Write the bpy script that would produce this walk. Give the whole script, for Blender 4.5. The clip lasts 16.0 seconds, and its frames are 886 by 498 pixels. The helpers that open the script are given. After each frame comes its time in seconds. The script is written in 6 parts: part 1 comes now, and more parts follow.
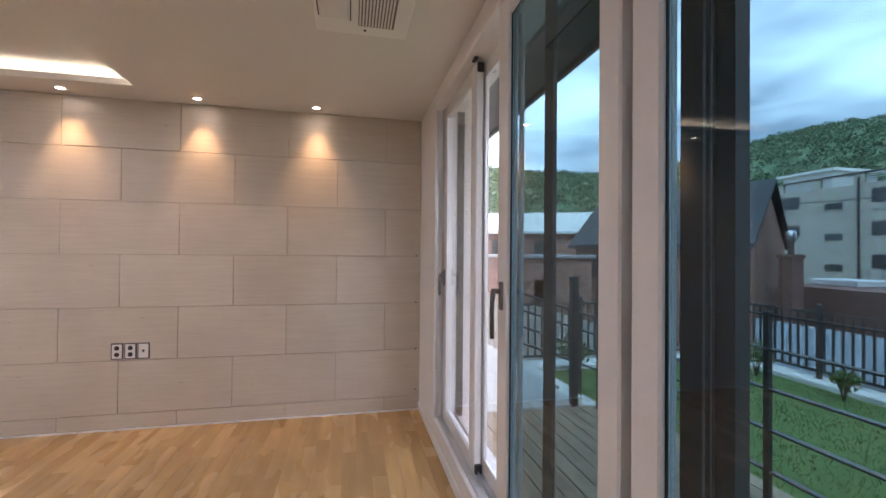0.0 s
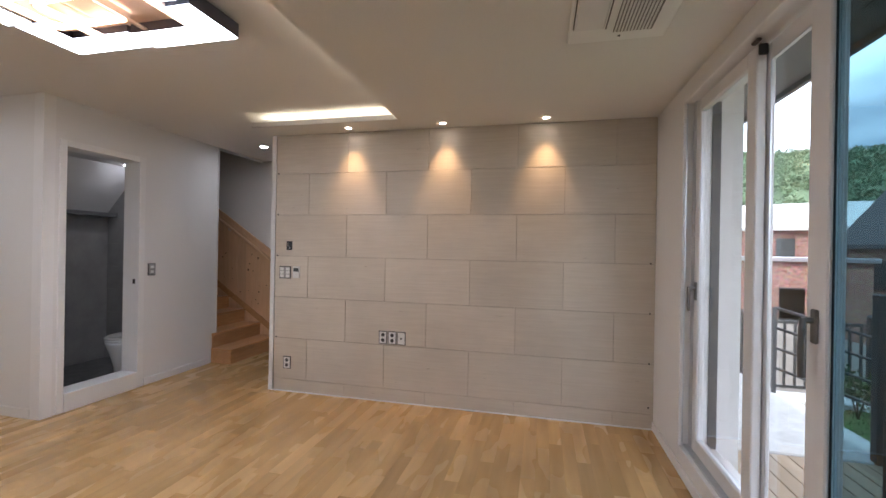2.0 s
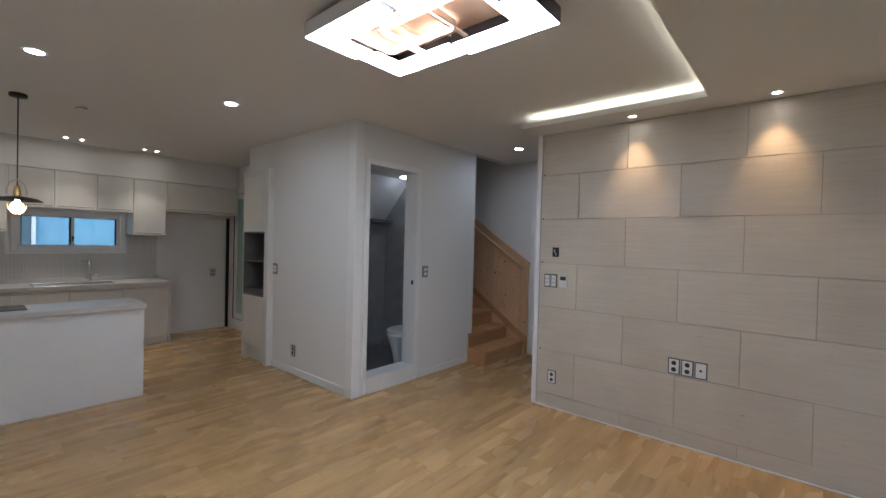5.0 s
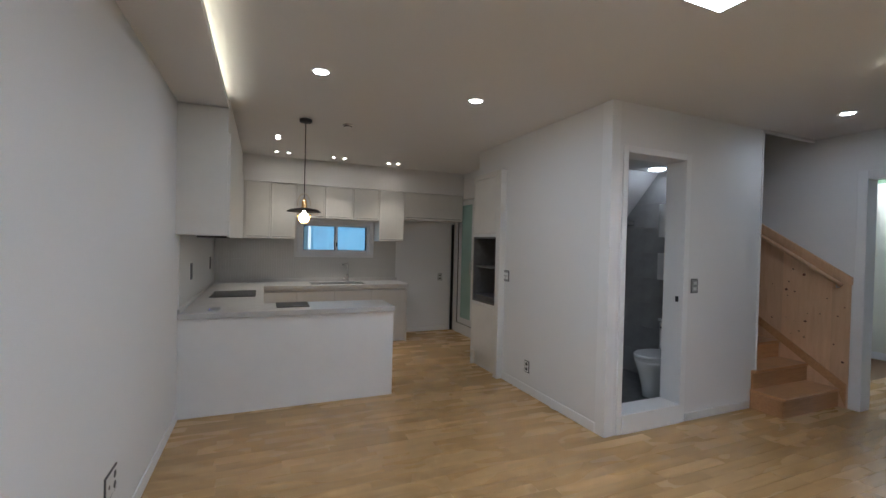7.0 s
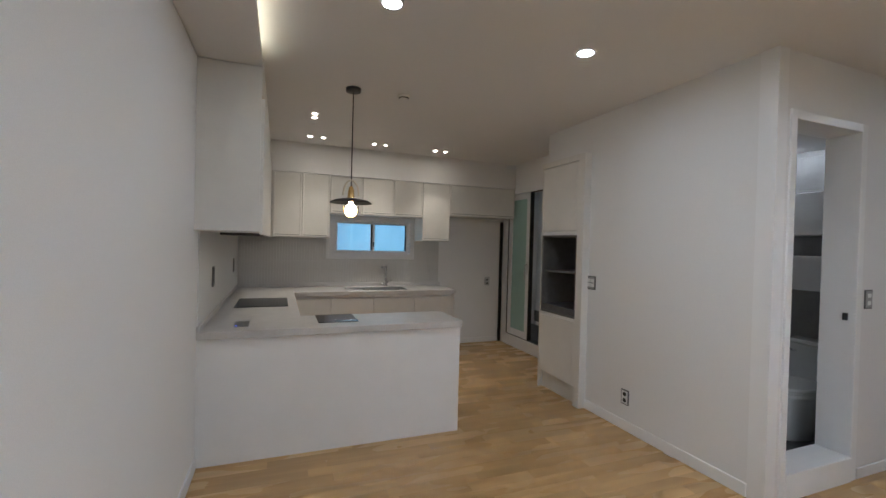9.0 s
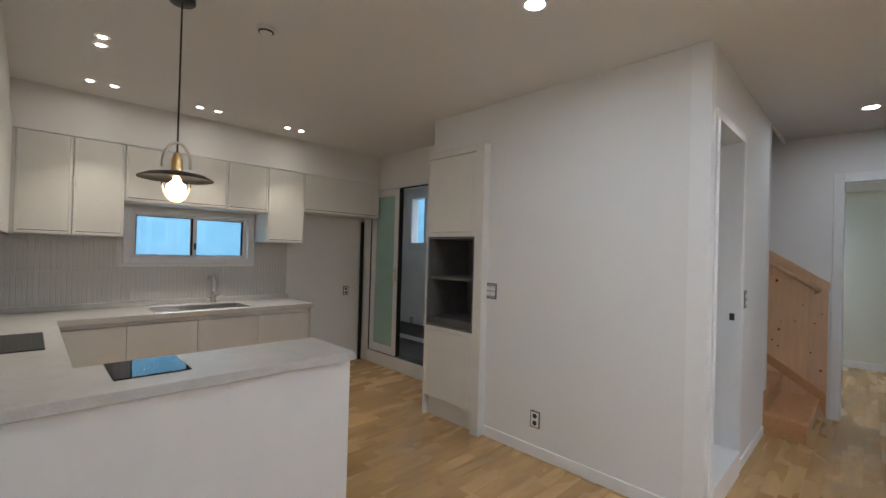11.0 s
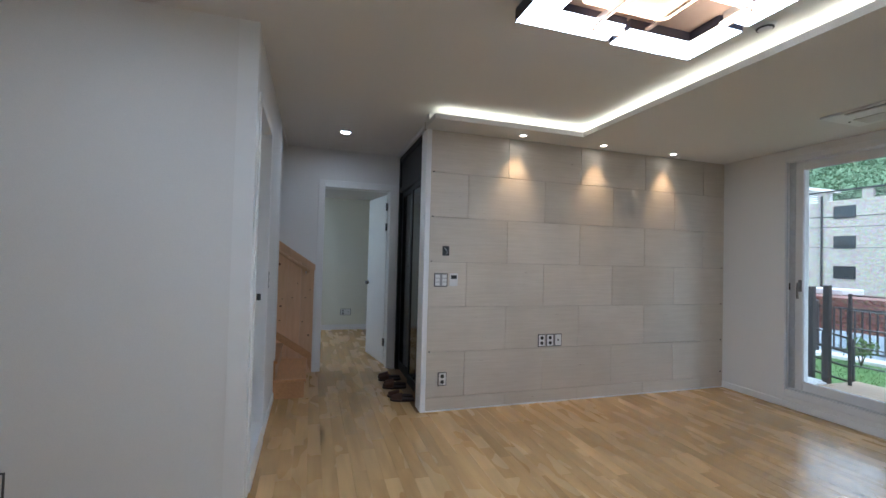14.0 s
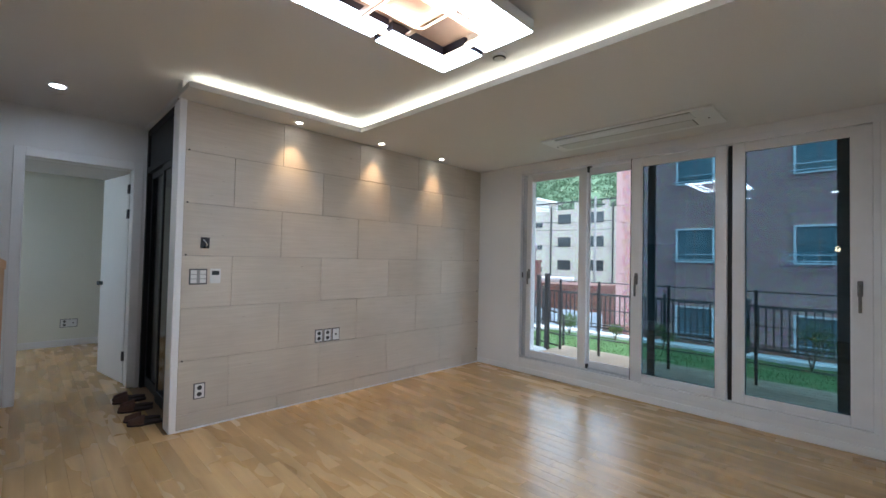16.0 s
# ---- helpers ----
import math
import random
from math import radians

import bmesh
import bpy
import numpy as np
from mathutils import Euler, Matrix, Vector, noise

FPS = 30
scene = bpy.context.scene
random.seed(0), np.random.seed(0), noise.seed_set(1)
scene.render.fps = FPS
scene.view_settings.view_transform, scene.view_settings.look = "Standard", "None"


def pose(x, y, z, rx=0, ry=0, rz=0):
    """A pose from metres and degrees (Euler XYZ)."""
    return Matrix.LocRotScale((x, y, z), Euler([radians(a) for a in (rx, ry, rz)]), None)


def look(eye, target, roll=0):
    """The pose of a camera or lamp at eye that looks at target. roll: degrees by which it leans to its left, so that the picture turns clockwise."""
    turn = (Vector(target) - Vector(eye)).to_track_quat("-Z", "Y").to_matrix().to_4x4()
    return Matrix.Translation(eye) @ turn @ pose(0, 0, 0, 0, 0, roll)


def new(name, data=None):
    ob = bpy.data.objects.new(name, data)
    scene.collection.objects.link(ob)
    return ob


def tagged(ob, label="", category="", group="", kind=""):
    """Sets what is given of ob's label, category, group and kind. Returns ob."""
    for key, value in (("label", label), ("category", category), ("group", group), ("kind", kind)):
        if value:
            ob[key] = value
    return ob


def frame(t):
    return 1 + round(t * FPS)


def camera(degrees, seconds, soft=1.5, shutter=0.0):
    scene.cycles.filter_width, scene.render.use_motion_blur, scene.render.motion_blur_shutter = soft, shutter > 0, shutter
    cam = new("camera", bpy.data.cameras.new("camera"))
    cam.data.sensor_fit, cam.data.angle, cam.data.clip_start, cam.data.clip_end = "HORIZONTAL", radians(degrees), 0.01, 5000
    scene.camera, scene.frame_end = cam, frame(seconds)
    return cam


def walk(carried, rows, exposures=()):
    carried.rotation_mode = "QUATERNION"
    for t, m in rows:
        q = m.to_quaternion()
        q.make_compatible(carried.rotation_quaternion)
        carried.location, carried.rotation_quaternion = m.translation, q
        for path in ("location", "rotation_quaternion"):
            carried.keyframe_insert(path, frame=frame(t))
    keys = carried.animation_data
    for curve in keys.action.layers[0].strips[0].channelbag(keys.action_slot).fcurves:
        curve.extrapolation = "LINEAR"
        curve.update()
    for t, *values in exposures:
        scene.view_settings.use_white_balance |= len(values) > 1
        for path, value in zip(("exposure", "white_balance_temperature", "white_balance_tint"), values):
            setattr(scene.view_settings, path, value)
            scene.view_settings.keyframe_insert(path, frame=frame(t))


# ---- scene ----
cam = camera(92.9, 16.0)
PATH = [
    (0, (0.113, 0.033, 1.426), (0.538, 1.988, 1.448), 0.5),
    (0.5, (0.029, 0.004, 1.474), (0.245, 1.992, 1.488), 0.6),
    (1, (-0.047, -0.02, 1.491), (-0.127, 1.978, 1.502), 0.9),
    (1.5, (-0.105, -0.024, 1.485), (-0.421, 1.951, 1.496), 1.0),
    (2, (-0.194, -0.008, 1.498), (-0.656, 1.938, 1.498), 1.0),
    (2.5, (-0.275, 0.027, 1.499), (-0.89, 1.929, 1.505), 1.3),
    (3, (-0.345, 0.049, 1.501), (-1.114, 1.895, 1.506), 1.43),
    (3.5, (-0.43, 0.065, 1.498), (-1.381, 1.824, 1.506), 1.57),
    (3.7, (-0.48, 0.082, 1.506), (-1.515, 1.793, 1.513), 1.6),
    (5.8, (-1.192, 0.082, 1.584), (-2.684, 1.414, 1.551), 1.5),
    (6, (-1.25, 0.065, 1.565), (-2.814, 1.312, 1.539), 1.6),
    (6.5, (-1.469, 0.062, 1.573), (-3.197, 1.068, 1.549), 1.6),
    (7, (-1.671, 0.069, 1.556), (-3.51, 0.855, 1.529), 1.4),
    (7.5, (-1.902, -0.033, 1.551), (-3.765, 0.696, 1.524), 1.4),
    (8, (-2.115, -0.1, 1.542), (-3.985, 0.609, 1.514), 1.5),
    (8.2, (-2.22, -0.108, 1.536), (-4.092, 0.597, 1.511), 1.5),
    (10.5, (-3.431, -0.041, 1.52), (-5.088, 1.078, 1.523), 1.4),
    (11, (-3.638, -0.079, 1.507), (-5.064, 1.322, 1.523), 1.6),
    (11.5, (-3.752, -0.041, 1.473), (-4.938, 1.569, 1.501), 1.6),
    (12, (-3.839, 0.032, 1.455), (-4.667, 1.852, 1.483), 1.6),
    (12.5, (-3.903, 0.052, 1.453), (-4.355, 2.0, 1.488), 1.6),
    (13, (-3.977, 0.054, 1.448), (-4.052, 2.052, 1.49), 1.6),
    (13.5, (-4.01, 0.056, 1.451), (-3.742, 2.038, 1.49), 1.6),
    (14, (-3.956, 0.059, 1.434), (-3.364, 1.968, 1.478), 1.5),
    (14.5, (-3.883, 0.058, 1.452), (-2.985, 1.845, 1.488), 1.4),
    (15, (-3.823, 0.052, 1.443), (-2.681, 1.694, 1.483), 1.3),
    (15.5, (-3.785, 0.037, 1.426), (-2.476, 1.549, 1.47), 1.2),
    (16, (-3.794, 0.022, 1.407), (-2.387, 1.443, 1.458), 1.2),
]
walk(cam, [(t, look(eye, target, roll)) for t, eye, target, roll in PATH],
     [(0.0, 0.81, 6290, 25), (0.5, 0.78, 6290, 23), (1.0, 0.81, 6220, 21), (2.0, 0.75, 6120, 18), (3.5, 0.62, 5880, 14), (6.0, 0.38, 5420, 10), (6.5, 0.4, 5480, 10), (7.0, 0.51, 5570, 10), (8.0, 0.65, 5670, 10), (10.5, 0.7, 5820, 10), (11.0, 0.9, 5820, 10), (12.5, 0.95, 5570, 10), (13.0, 1.05, 5520, 10), (13.5, 0.75, 5320, 9), (14.5, 0.52, 5220, 8), (16.0, 0.62, 5370, 9)])

# ---- world, sun, exposure ----
SUN_EL, SUN_ROT = 52.0, 200.0
world = bpy.data.worlds.new("sky")
scene.world = world
world.use_nodes = True
wn, wl = world.node_tree.nodes, world.node_tree.links
sky = wn.new("ShaderNodeTexSky")
sky.sky_type = "NISHITA"
sky.sun_disc = False
sky.sun_elevation, sky.sun_rotation = radians(SUN_EL), radians(SUN_ROT)
sky.dust_density = 2.0
# broken cloud over the blue
wco = wn.new("ShaderNodeTexCoord")
wma = wn.new("ShaderNodeMapping")
wma.inputs["Scale"].default_value = (1.0, 1.0, 3.2)
wno = wn.new("ShaderNodeTexNoise")
wno.inputs["Scale"].default_value, wno.inputs["Detail"].default_value = 2.6, 7.0
wra = wn.new("ShaderNodeValToRGB")
wra.color_ramp.elements[0].position, wra.color_ramp.elements[1].position = 0.33, 0.66
wra.color_ramp.elements[0].color = (0.16, 0.16, 0.16, 1)
wmx = wn.new("ShaderNodeMix")
wmx.data_type = "RGBA"
wmx.inputs[7].default_value = (22.0, 23.2, 24.4, 1)
wl.new(wco.outputs["Generated"], wma.inputs["Vector"])
wl.new(wma.outputs["Vector"], wno.inputs["Vector"])
wl.new(wno.outputs["Fac"], wra.inputs["Fac"])
wl.new(wra.outputs["Color"], wmx.inputs[0])
wl.new(sky.outputs["Color"], wmx.inputs[6])
wl.new(wmx.outputs[2], wn["Background"].inputs["Color"])
wn["Background"].inputs["Strength"].default_value = 0.15

sun = new("sun", bpy.data.lights.new("sun", "SUN"))
sun.data.energy, sun.data.angle, sun.data.color = 3.0, radians(10), (1.0, 0.95, 0.88)
sun.rotation_euler = (radians(90 - SUN_EL), 0, radians(180 - SUN_ROT))

# ---- fitted plan, metres ----
XW = 0.735            # window wall, inner face
YT = 3.868            # stone-panel wall, face
XT = -2.945           # free end of the stone-panel wall
YL = -0.585           # long plain wall
XP, YP = -4.287, 2.655  # corner of the bathroom block
XK = -8.62            # kitchen back wall
YG = 3.25             # wall of the sliding door
YR = 5.48             # wall of the bedroom door and stairs
H, HL = 2.755, 2.648  # ceiling and its dropped border
XI = -5.81            # front of the peninsula


# ---- materials ----
def mat(name, col=(0.8, 0.8, 0.8), rough=0.5, metal=0.0, spec=0.5, emit=None, power=0.0):
    m = bpy.data.materials.new(name)
    m.use_nodes = True
    b = m.node_tree.nodes["Principled BSDF"]
    b.inputs["Base Color"].default_value = (*col, 1)
    b.inputs["Roughness"].default_value = rough
    b.inputs["Metallic"].default_value = metal
    b.inputs["Specular IOR Level"].default_value = spec
    if emit:
        b.inputs["Emission Color"].default_value = (*emit, 1)
        b.inputs["Emission Strength"].default_value = power
    return m


def node(m, kind, **kw):
    n = m.node_tree.nodes.new(kind)
    for k, v in kw.items():
        n.inputs[k.replace("_", " ")].default_value = v
    return n


def link(m, a, b):
    m.node_tree.links.new(a, b)


def grain(m, scale, low, high, stretch=(1, 1, 1), bump=0.0, detail=6.0, rough=None, pos=(0.3, 0.7), space="Object", second=0.0, distance=0.002):
    """Noise-driven colour between low and high, with bump and roughness change."""
    b = m.node_tree.nodes["Principled BSDF"]
    co = node(m, "ShaderNodeTexCoord")
    mp = node(m, "ShaderNodeMapping", Scale=stretch)
    no = node(m, "ShaderNodeTexNoise", Scale=scale, Detail=detail, Roughness=0.6)
    ra = node(m, "ShaderNodeValToRGB")
    ra.color_ramp.elements[0].position, ra.color_ramp.elements[1].position = pos
    ra.color_ramp.elements[0].color, ra.color_ramp.elements[1].color = (*low, 1), (*high, 1)
    link(m, co.outputs[space], mp.inputs["Vector"])
    link(m, mp.outputs["Vector"], no.inputs["Vector"])
    link(m, no.outputs["Fac"], ra.inputs["Fac"])
    out = ra.outputs["Color"]
    if second:
        n2 = node(m, "ShaderNodeTexNoise", Scale=scale * second, Detail=3.0)
        link(m, co.outputs[space], n2.inputs["Vector"])
        mr = node(m, "ShaderNodeMapRange")
        mr.inputs["To Min"].default_value, mr.inputs["To Max"].default_value = 0.82, 1.15
        link(m, n2.outputs["Fac"], mr.inputs["Value"])
        mx = node(m, "ShaderNodeMix")
        mx.data_type, mx.blend_type = "RGBA", "MULTIPLY"
        mx.inputs[0].default_value = 1.0
        link(m, out, mx.inputs[6])
        link(m, mr.outputs["Result"], mx.inputs[7])
        out = mx.outputs[2]
    link(m, out, b.inputs["Base Color"])
    if bump:
        bp = node(m, "ShaderNodeBump", Strength=bump, Distance=distance)
        link(m, no.outputs["Fac"], bp.inputs["Height"])
        link(m, bp.outputs["Normal"], b.inputs["Normal"])
    if rough:
        mr2 = node(m, "ShaderNodeMapRange")
        mr2.inputs["To Min"].default_value, mr2.inputs["To Max"].default_value = rough
        link(m, no.outputs["Fac"], mr2.inputs["Value"])
        link(m, mr2.outputs["Result"], b.inputs["Roughness"])
    return m


def tint_random(m, low, high):
    """Multiply the base colour by a value that differs from piece to piece."""
    b = m.node_tree.nodes["Principled BSDF"]
    src = b.inputs["Base Color"].links[0].from_socket
    oi = node(m, "ShaderNodeObjectInfo")
    gi = node(m, "ShaderNodeNewGeometry")
    ad = node(m, "ShaderNodeMath")
    ad.operation = "ADD"
    fr = node(m, "ShaderNodeMath")
    fr.operation = "FRACT"
    link(m, oi.outputs["Random"], ad.inputs[0])
    link(m, gi.outputs["Random Per Island"], ad.inputs[1])
    link(m, ad.outputs[0], fr.inputs[0])
    ra = node(m, "ShaderNodeValToRGB")
    ra.color_ramp.elements[0].color, ra.color_ramp.elements[1].color = (*low, 1), (*high, 1)
    link(m, fr.outputs[0], ra.inputs["Fac"])
    mx = node(m, "ShaderNodeMix")
    mx.data_type, mx.blend_type = "RGBA", "MULTIPLY"
    mx.inputs[0].default_value = 1.0
    link(m, src, mx.inputs[6])
    link(m, ra.outputs["Color"], mx.inputs[7])
    link(m, mx.outputs[2], b.inputs["Base Color"])
    return m


def glass_mat(name, tint, gloss=1.0):
    m = bpy.data.materials.new(name)
    m.use_nodes = True
    nt = m.node_tree
    nt.nodes.remove(nt.nodes["Principled BSDF"])
    tr = node(m, "ShaderNodeBsdfTransparent", Color=(*tint, 1))
    gl = node(m, "ShaderNodeBsdfGlossy", Roughness=0.0, Color=(1, 1, 1, 1))
    lw = node(m, "ShaderNodeLayerWeight", Blend=0.5)
    pw = node(m, "ShaderNodeMath")
    pw.operation = "POWER"
    pw.inputs[1].default_value = 5.0
    mu = node(m, "ShaderNodeMath")
    mu.operation = "MULTIPLY_ADD"
    mu.inputs[1].default_value, mu.inputs[2].default_value = 0.92 * gloss, 0.04 * gloss
    mx = node(m, "ShaderNodeMixShader")
    link(m, lw.outputs["Facing"], pw.inputs[0])
    link(m, pw.outputs[0], mu.inputs[0])
    link(m, mu.outputs[0], mx.inputs[0])
    link(m, tr.outputs[0], mx.inputs[1])
    link(m, gl.outputs[0], mx.inputs[2])
    link(m, mx.outputs[0], nt.nodes["Material Output"].inputs["Surface"])
    return m


def wood_mat(name, low, high, scale=9.0, stretch=(14, 1, 14), rough=(0.28, 0.42), rand=None, bump=0.05):
    m = grain(mat(name, rough=0.4), scale, low, high, stretch, bump=bump, rough=rough, pos=(0.25, 0.75), second=0.35, distance=0.001)
    if rand:
        tint_random(m, *rand)
    return m


def board_mat(name, low, high, rand):
    """Lacquered boards: soft long grain, fine pores, every board with a figure and tone of its own."""
    m = mat(name, rough=0.28)
    b = m.node_tree.nodes["Principled BSDF"]
    co, oi, gi = node(m, "ShaderNodeTexCoord"), node(m, "ShaderNodeObjectInfo"), node(m, "ShaderNodeNewGeometry")
    ad = node(m, "ShaderNodeMath")
    ad.operation = "ADD"
    link(m, oi.outputs["Random"], ad.inputs[0])
    link(m, gi.outputs["Random Per Island"], ad.inputs[1])
    sh = node(m, "ShaderNodeVectorMath")
    sh.operation = "MULTIPLY_ADD"
    sh.inputs[1].default_value = (37.0, 53.0, 71.0)
    link(m, ad.outputs[0], sh.inputs[0])
    link(m, co.outputs["Object"], sh.inputs[2])
    figs = []
    for stretch, detail in (((11, 1.3, 11), 2.5), ((60, 2.6, 60), 1.5), ((3.5, 1.1, 3.5), 2.0)):
        mp = node(m, "ShaderNodeMapping", Scale=stretch)
        no = node(m, "ShaderNodeTexNoise", Scale=1.0, Detail=detail, Roughness=0.5)
        link(m, sh.outputs[0], mp.inputs["Vector"])
        link(m, mp.outputs["Vector"], no.inputs["Vector"])
        figs.append(no)
    mx = node(m, "ShaderNodeMath")
    mx.operation = "MULTIPLY_ADD"
    mx.inputs[1].default_value = 0.14
    link(m, figs[1].outputs["Fac"], mx.inputs[0])
    link(m, figs[0].outputs["Fac"], mx.inputs[2])
    ra = node(m, "ShaderNodeValToRGB")
    ra.color_ramp.elements[0].position, ra.color_ramp.elements[1].position = 0.34, 0.78
    ra.color_ramp.elements[0].color, ra.color_ramp.elements[1].color = (*low, 1), (*high, 1)
    link(m, mx.outputs[0], ra.inputs["Fac"])
    mo = node(m, "ShaderNodeMapRange")
    mo.inputs["From Min"].default_value, mo.inputs["From Max"].default_value = 0.25, 0.75
    mo.inputs["To Min"].default_value, mo.inputs["To Max"].default_value = 0.90, 1.10
    link(m, figs[2].outputs["Fac"], mo.inputs["Value"])
    mm = node(m, "ShaderNodeMix")
    mm.data_type, mm.blend_type = "RGBA", "MULTIPLY"
    mm.inputs[0].default_value = 1.0
    link(m, ra.outputs["Color"], mm.inputs[6])
    link(m, mo.outputs["Result"], mm.inputs[7])
    link(m, mm.outputs[2], b.inputs["Base Color"])
    bp = node(m, "ShaderNodeBump", Strength=0.05, Distance=0.001)
    link(m, figs[1].outputs["Fac"], bp.inputs["Height"])
    link(m, bp.outputs["Normal"], b.inputs["Normal"])
    mr = node(m, "ShaderNodeMapRange")
    mr.inputs["To Min"].default_value, mr.inputs["To Max"].default_value = 0.20, 0.34
    link(m, figs[2].outputs["Fac"], mr.inputs["Value"])
    link(m, mr.outputs["Result"], b.inputs["Roughness"])
    return tint_random(m, *rand)


WALL = grain(mat("wallpaper", rough=0.85), 260, (0.75, 0.745, 0.74), (0.81, 0.805, 0.80), bump=0.12, rough=(0.8, 0.92))
CEIL = grain(mat("ceiling_paper", rough=0.9), 180, (0.715, 0.705, 0.70), (0.755, 0.745, 0.74), bump=0.06)
TRIM = grain(mat("white_film_trim", rough=0.35), 3, (0.80, 0.80, 0.80), (0.84, 0.84, 0.84), rough=(0.3, 0.42))
PVC = grain(mat("white_window_profile", rough=0.3), 4, (0.72, 0.72, 0.73), (0.78, 0.78, 0.79), rough=(0.24, 0.36))
ALU = grain(mat("grey_aluminium", rough=0.3, metal=0.8), 30, (0.55, 0.57, 0.6), (0.65, 0.67, 0.7))
DARKFRAME = grain(mat("dark_outer_profile", rough=0.45), 12, (0.055, 0.062, 0.068), (0.075, 0.083, 0.09))
RUBBER = mat("black_gasket", (0.012, 0.012, 0.013), 0.55)
PLANK = board_mat("oak_floor_board", (0.425, 0.264, 0.107), (0.595, 0.386, 0.170), ((0.88, 0.865, 0.84), (1.08, 1.07, 1.05)))
STAIR = wood_mat("rubberwood_stair", (0.52, 0.27, 0.12), (0.70, 0.41, 0.20), 5.0, (10, 1.2, 10), (0.25, 0.4), ((0.8, 0.78, 0.75), (1.1, 1.05, 1.0)))
PINE = wood_mat("pine_panel", (0.66, 0.42, 0.25), (0.76, 0.52, 0.33), 4.0, (9, 9, 0.9), (0.35, 0.5), ((0.9, 0.88, 0.86), (1.06, 1.04, 1.0)))
KNOT = grain(mat("pine_knot", rough=0.5), 60, (0.07, 0.02, 0.012), (0.22, 0.07, 0.035))
STONE = grain(mat("travertine_panel", rough=0.42), 3.2, (0.55, 0.487, 0.408), (0.615, 0.553, 0.472), (1.1, 1, 26), bump=0.05, rough=(0.36, 0.55), second=0.6)
tint_random(STONE, (0.95, 0.95, 0.94), (1.03, 1.03, 1.03))


def fissures(m):
    """Short dark level pits, as travertine has them."""
    b = m.node_tree.nodes["Principled BSDF"]
    src = b.inputs["Base Color"].links[0].from_socket
    co, mp = node(m, "ShaderNodeTexCoord"), node(m, "ShaderNodeMapping", Scale=(11, 11, 85))
    no, ra = node(m, "ShaderNodeTexNoise", Scale=1.0, Detail=2.0), node(m, "ShaderNodeValToRGB")
    ra.color_ramp.elements[0].position, ra.color_ramp.elements[1].position = 0.745, 0.785
    ra.color_ramp.elements[0].color, ra.color_ramp.elements[1].color = (1, 1, 1, 1), (0.66, 0.62, 0.57, 1)
    mx = node(m, "ShaderNodeMix")
    mx.data_type, mx.blend_type = "RGBA", "MULTIPLY"
    mx.inputs[0].default_value = 1.0
    link(m, co.outputs["Object"], mp.inputs["Vector"])
    link(m, mp.outputs["Vector"], no.inputs["Vector"])
    link(m, no.outputs["Fac"], ra.inputs["Fac"])
    link(m, src, mx.inputs[6])
    link(m, ra.outputs["Color"], mx.inputs[7])
    link(m, mx.outputs[2], b.inputs["Base Color"])


fissures(STONE)
BEDWALL = grain(mat("pale_green_wallpaper", rough=0.85), 220, (0.72, 0.715, 0.62), (0.78, 0.775, 0.68), bump=0.1)
GROUT = mat("panel_joint", (0.40, 0.35, 0.30), 0.9)
CAB = grain(mat("ivory_cabinet", rough=0.4), 6, (0.70, 0.685, 0.65), (0.74, 0.725, 0.69), rough=(0.34, 0.46))
CABIN = grain(mat("grey_cabinet_inside", rough=0.5), 14, (0.115, 0.11, 0.105), (0.155, 0.15, 0.145))
TOP = grain(mat("solid_surface_worktop", rough=0.3), 420, (0.52, 0.505, 0.495), (0.66, 0.645, 0.63), rough=(0.25, 0.4), pos=(0.4, 0.6), second=0.02)
MOSAIC = grain(mat("finger_tile", rough=0.25), 8, (0.58, 0.57, 0.545), (0.66, 0.65, 0.625), rough=(0.18, 0.34))
TILEWALL = grain(mat("bath_wall_tile", rough=0.35), 4, (0.27, 0.265, 0.26), (0.36, 0.355, 0.35), bump=0.03, rough=(0.25, 0.45))
TILEFLOOR = grain(mat("bath_floor_tile", rough=0.5), 9, (0.10, 0.10, 0.10), (0.16, 0.16, 0.16), bump=0.05)
CERAMIC = mat("white_ceramic", (0.82, 0.82, 0.81), 0.08)
CHROME = grain(mat("chrome", rough=0.08, metal=1.0), 40, (0.75, 0.75, 0.76), (0.85, 0.85, 0.86), rough=(0.05, 0.14))
LEVERGREY = grain(mat("satin_grey_lever", rough=0.35, metal=0.4), 30, (0.16, 0.155, 0.15), (0.22, 0.215, 0.21), rough=(0.28, 0.42))
STEEL = grain(mat("brushed_steel", rough=0.3, metal=1.0), 60, (0.5, 0.5, 0.5), (0.62, 0.62, 0.62), (1, 30, 1), rough=(0.2, 0.4))
BRASS = grain(mat("brass", rough=0.25, metal=1.0), 30, (0.65, 0.42, 0.16), (0.78, 0.54, 0.24), rough=(0.18, 0.32))
BLACK = grain(mat("black_metal", rough=0.4), 20, (0.018, 0.018, 0.02), (0.032, 0.032, 0.034), rough=(0.35, 0.5))
BLACKGLASS = mat("black_ceramic_glass", (0.008, 0.008, 0.01), 0.04, spec=0.7)
PLATE = mat("white_switch_plate", (0.72, 0.72, 0.71), 0.35)
KEYBED = mat("grey_switch_bed", (0.30, 0.30, 0.30), 0.4)
GREYPLATE = grain(mat("dark_grey_plate", rough=0.4), 20, (0.07, 0.07, 0.075), (0.10, 0.10, 0.105))
JET = grain(mat("matt_black_frame", rough=0.5, spec=0.25), 20, (0.007, 0.007, 0.008), (0.012, 0.012, 0.013))
SMOKE = mat("smoked_glass", (0.006, 0.006, 0.007), 0.12, spec=0.18)
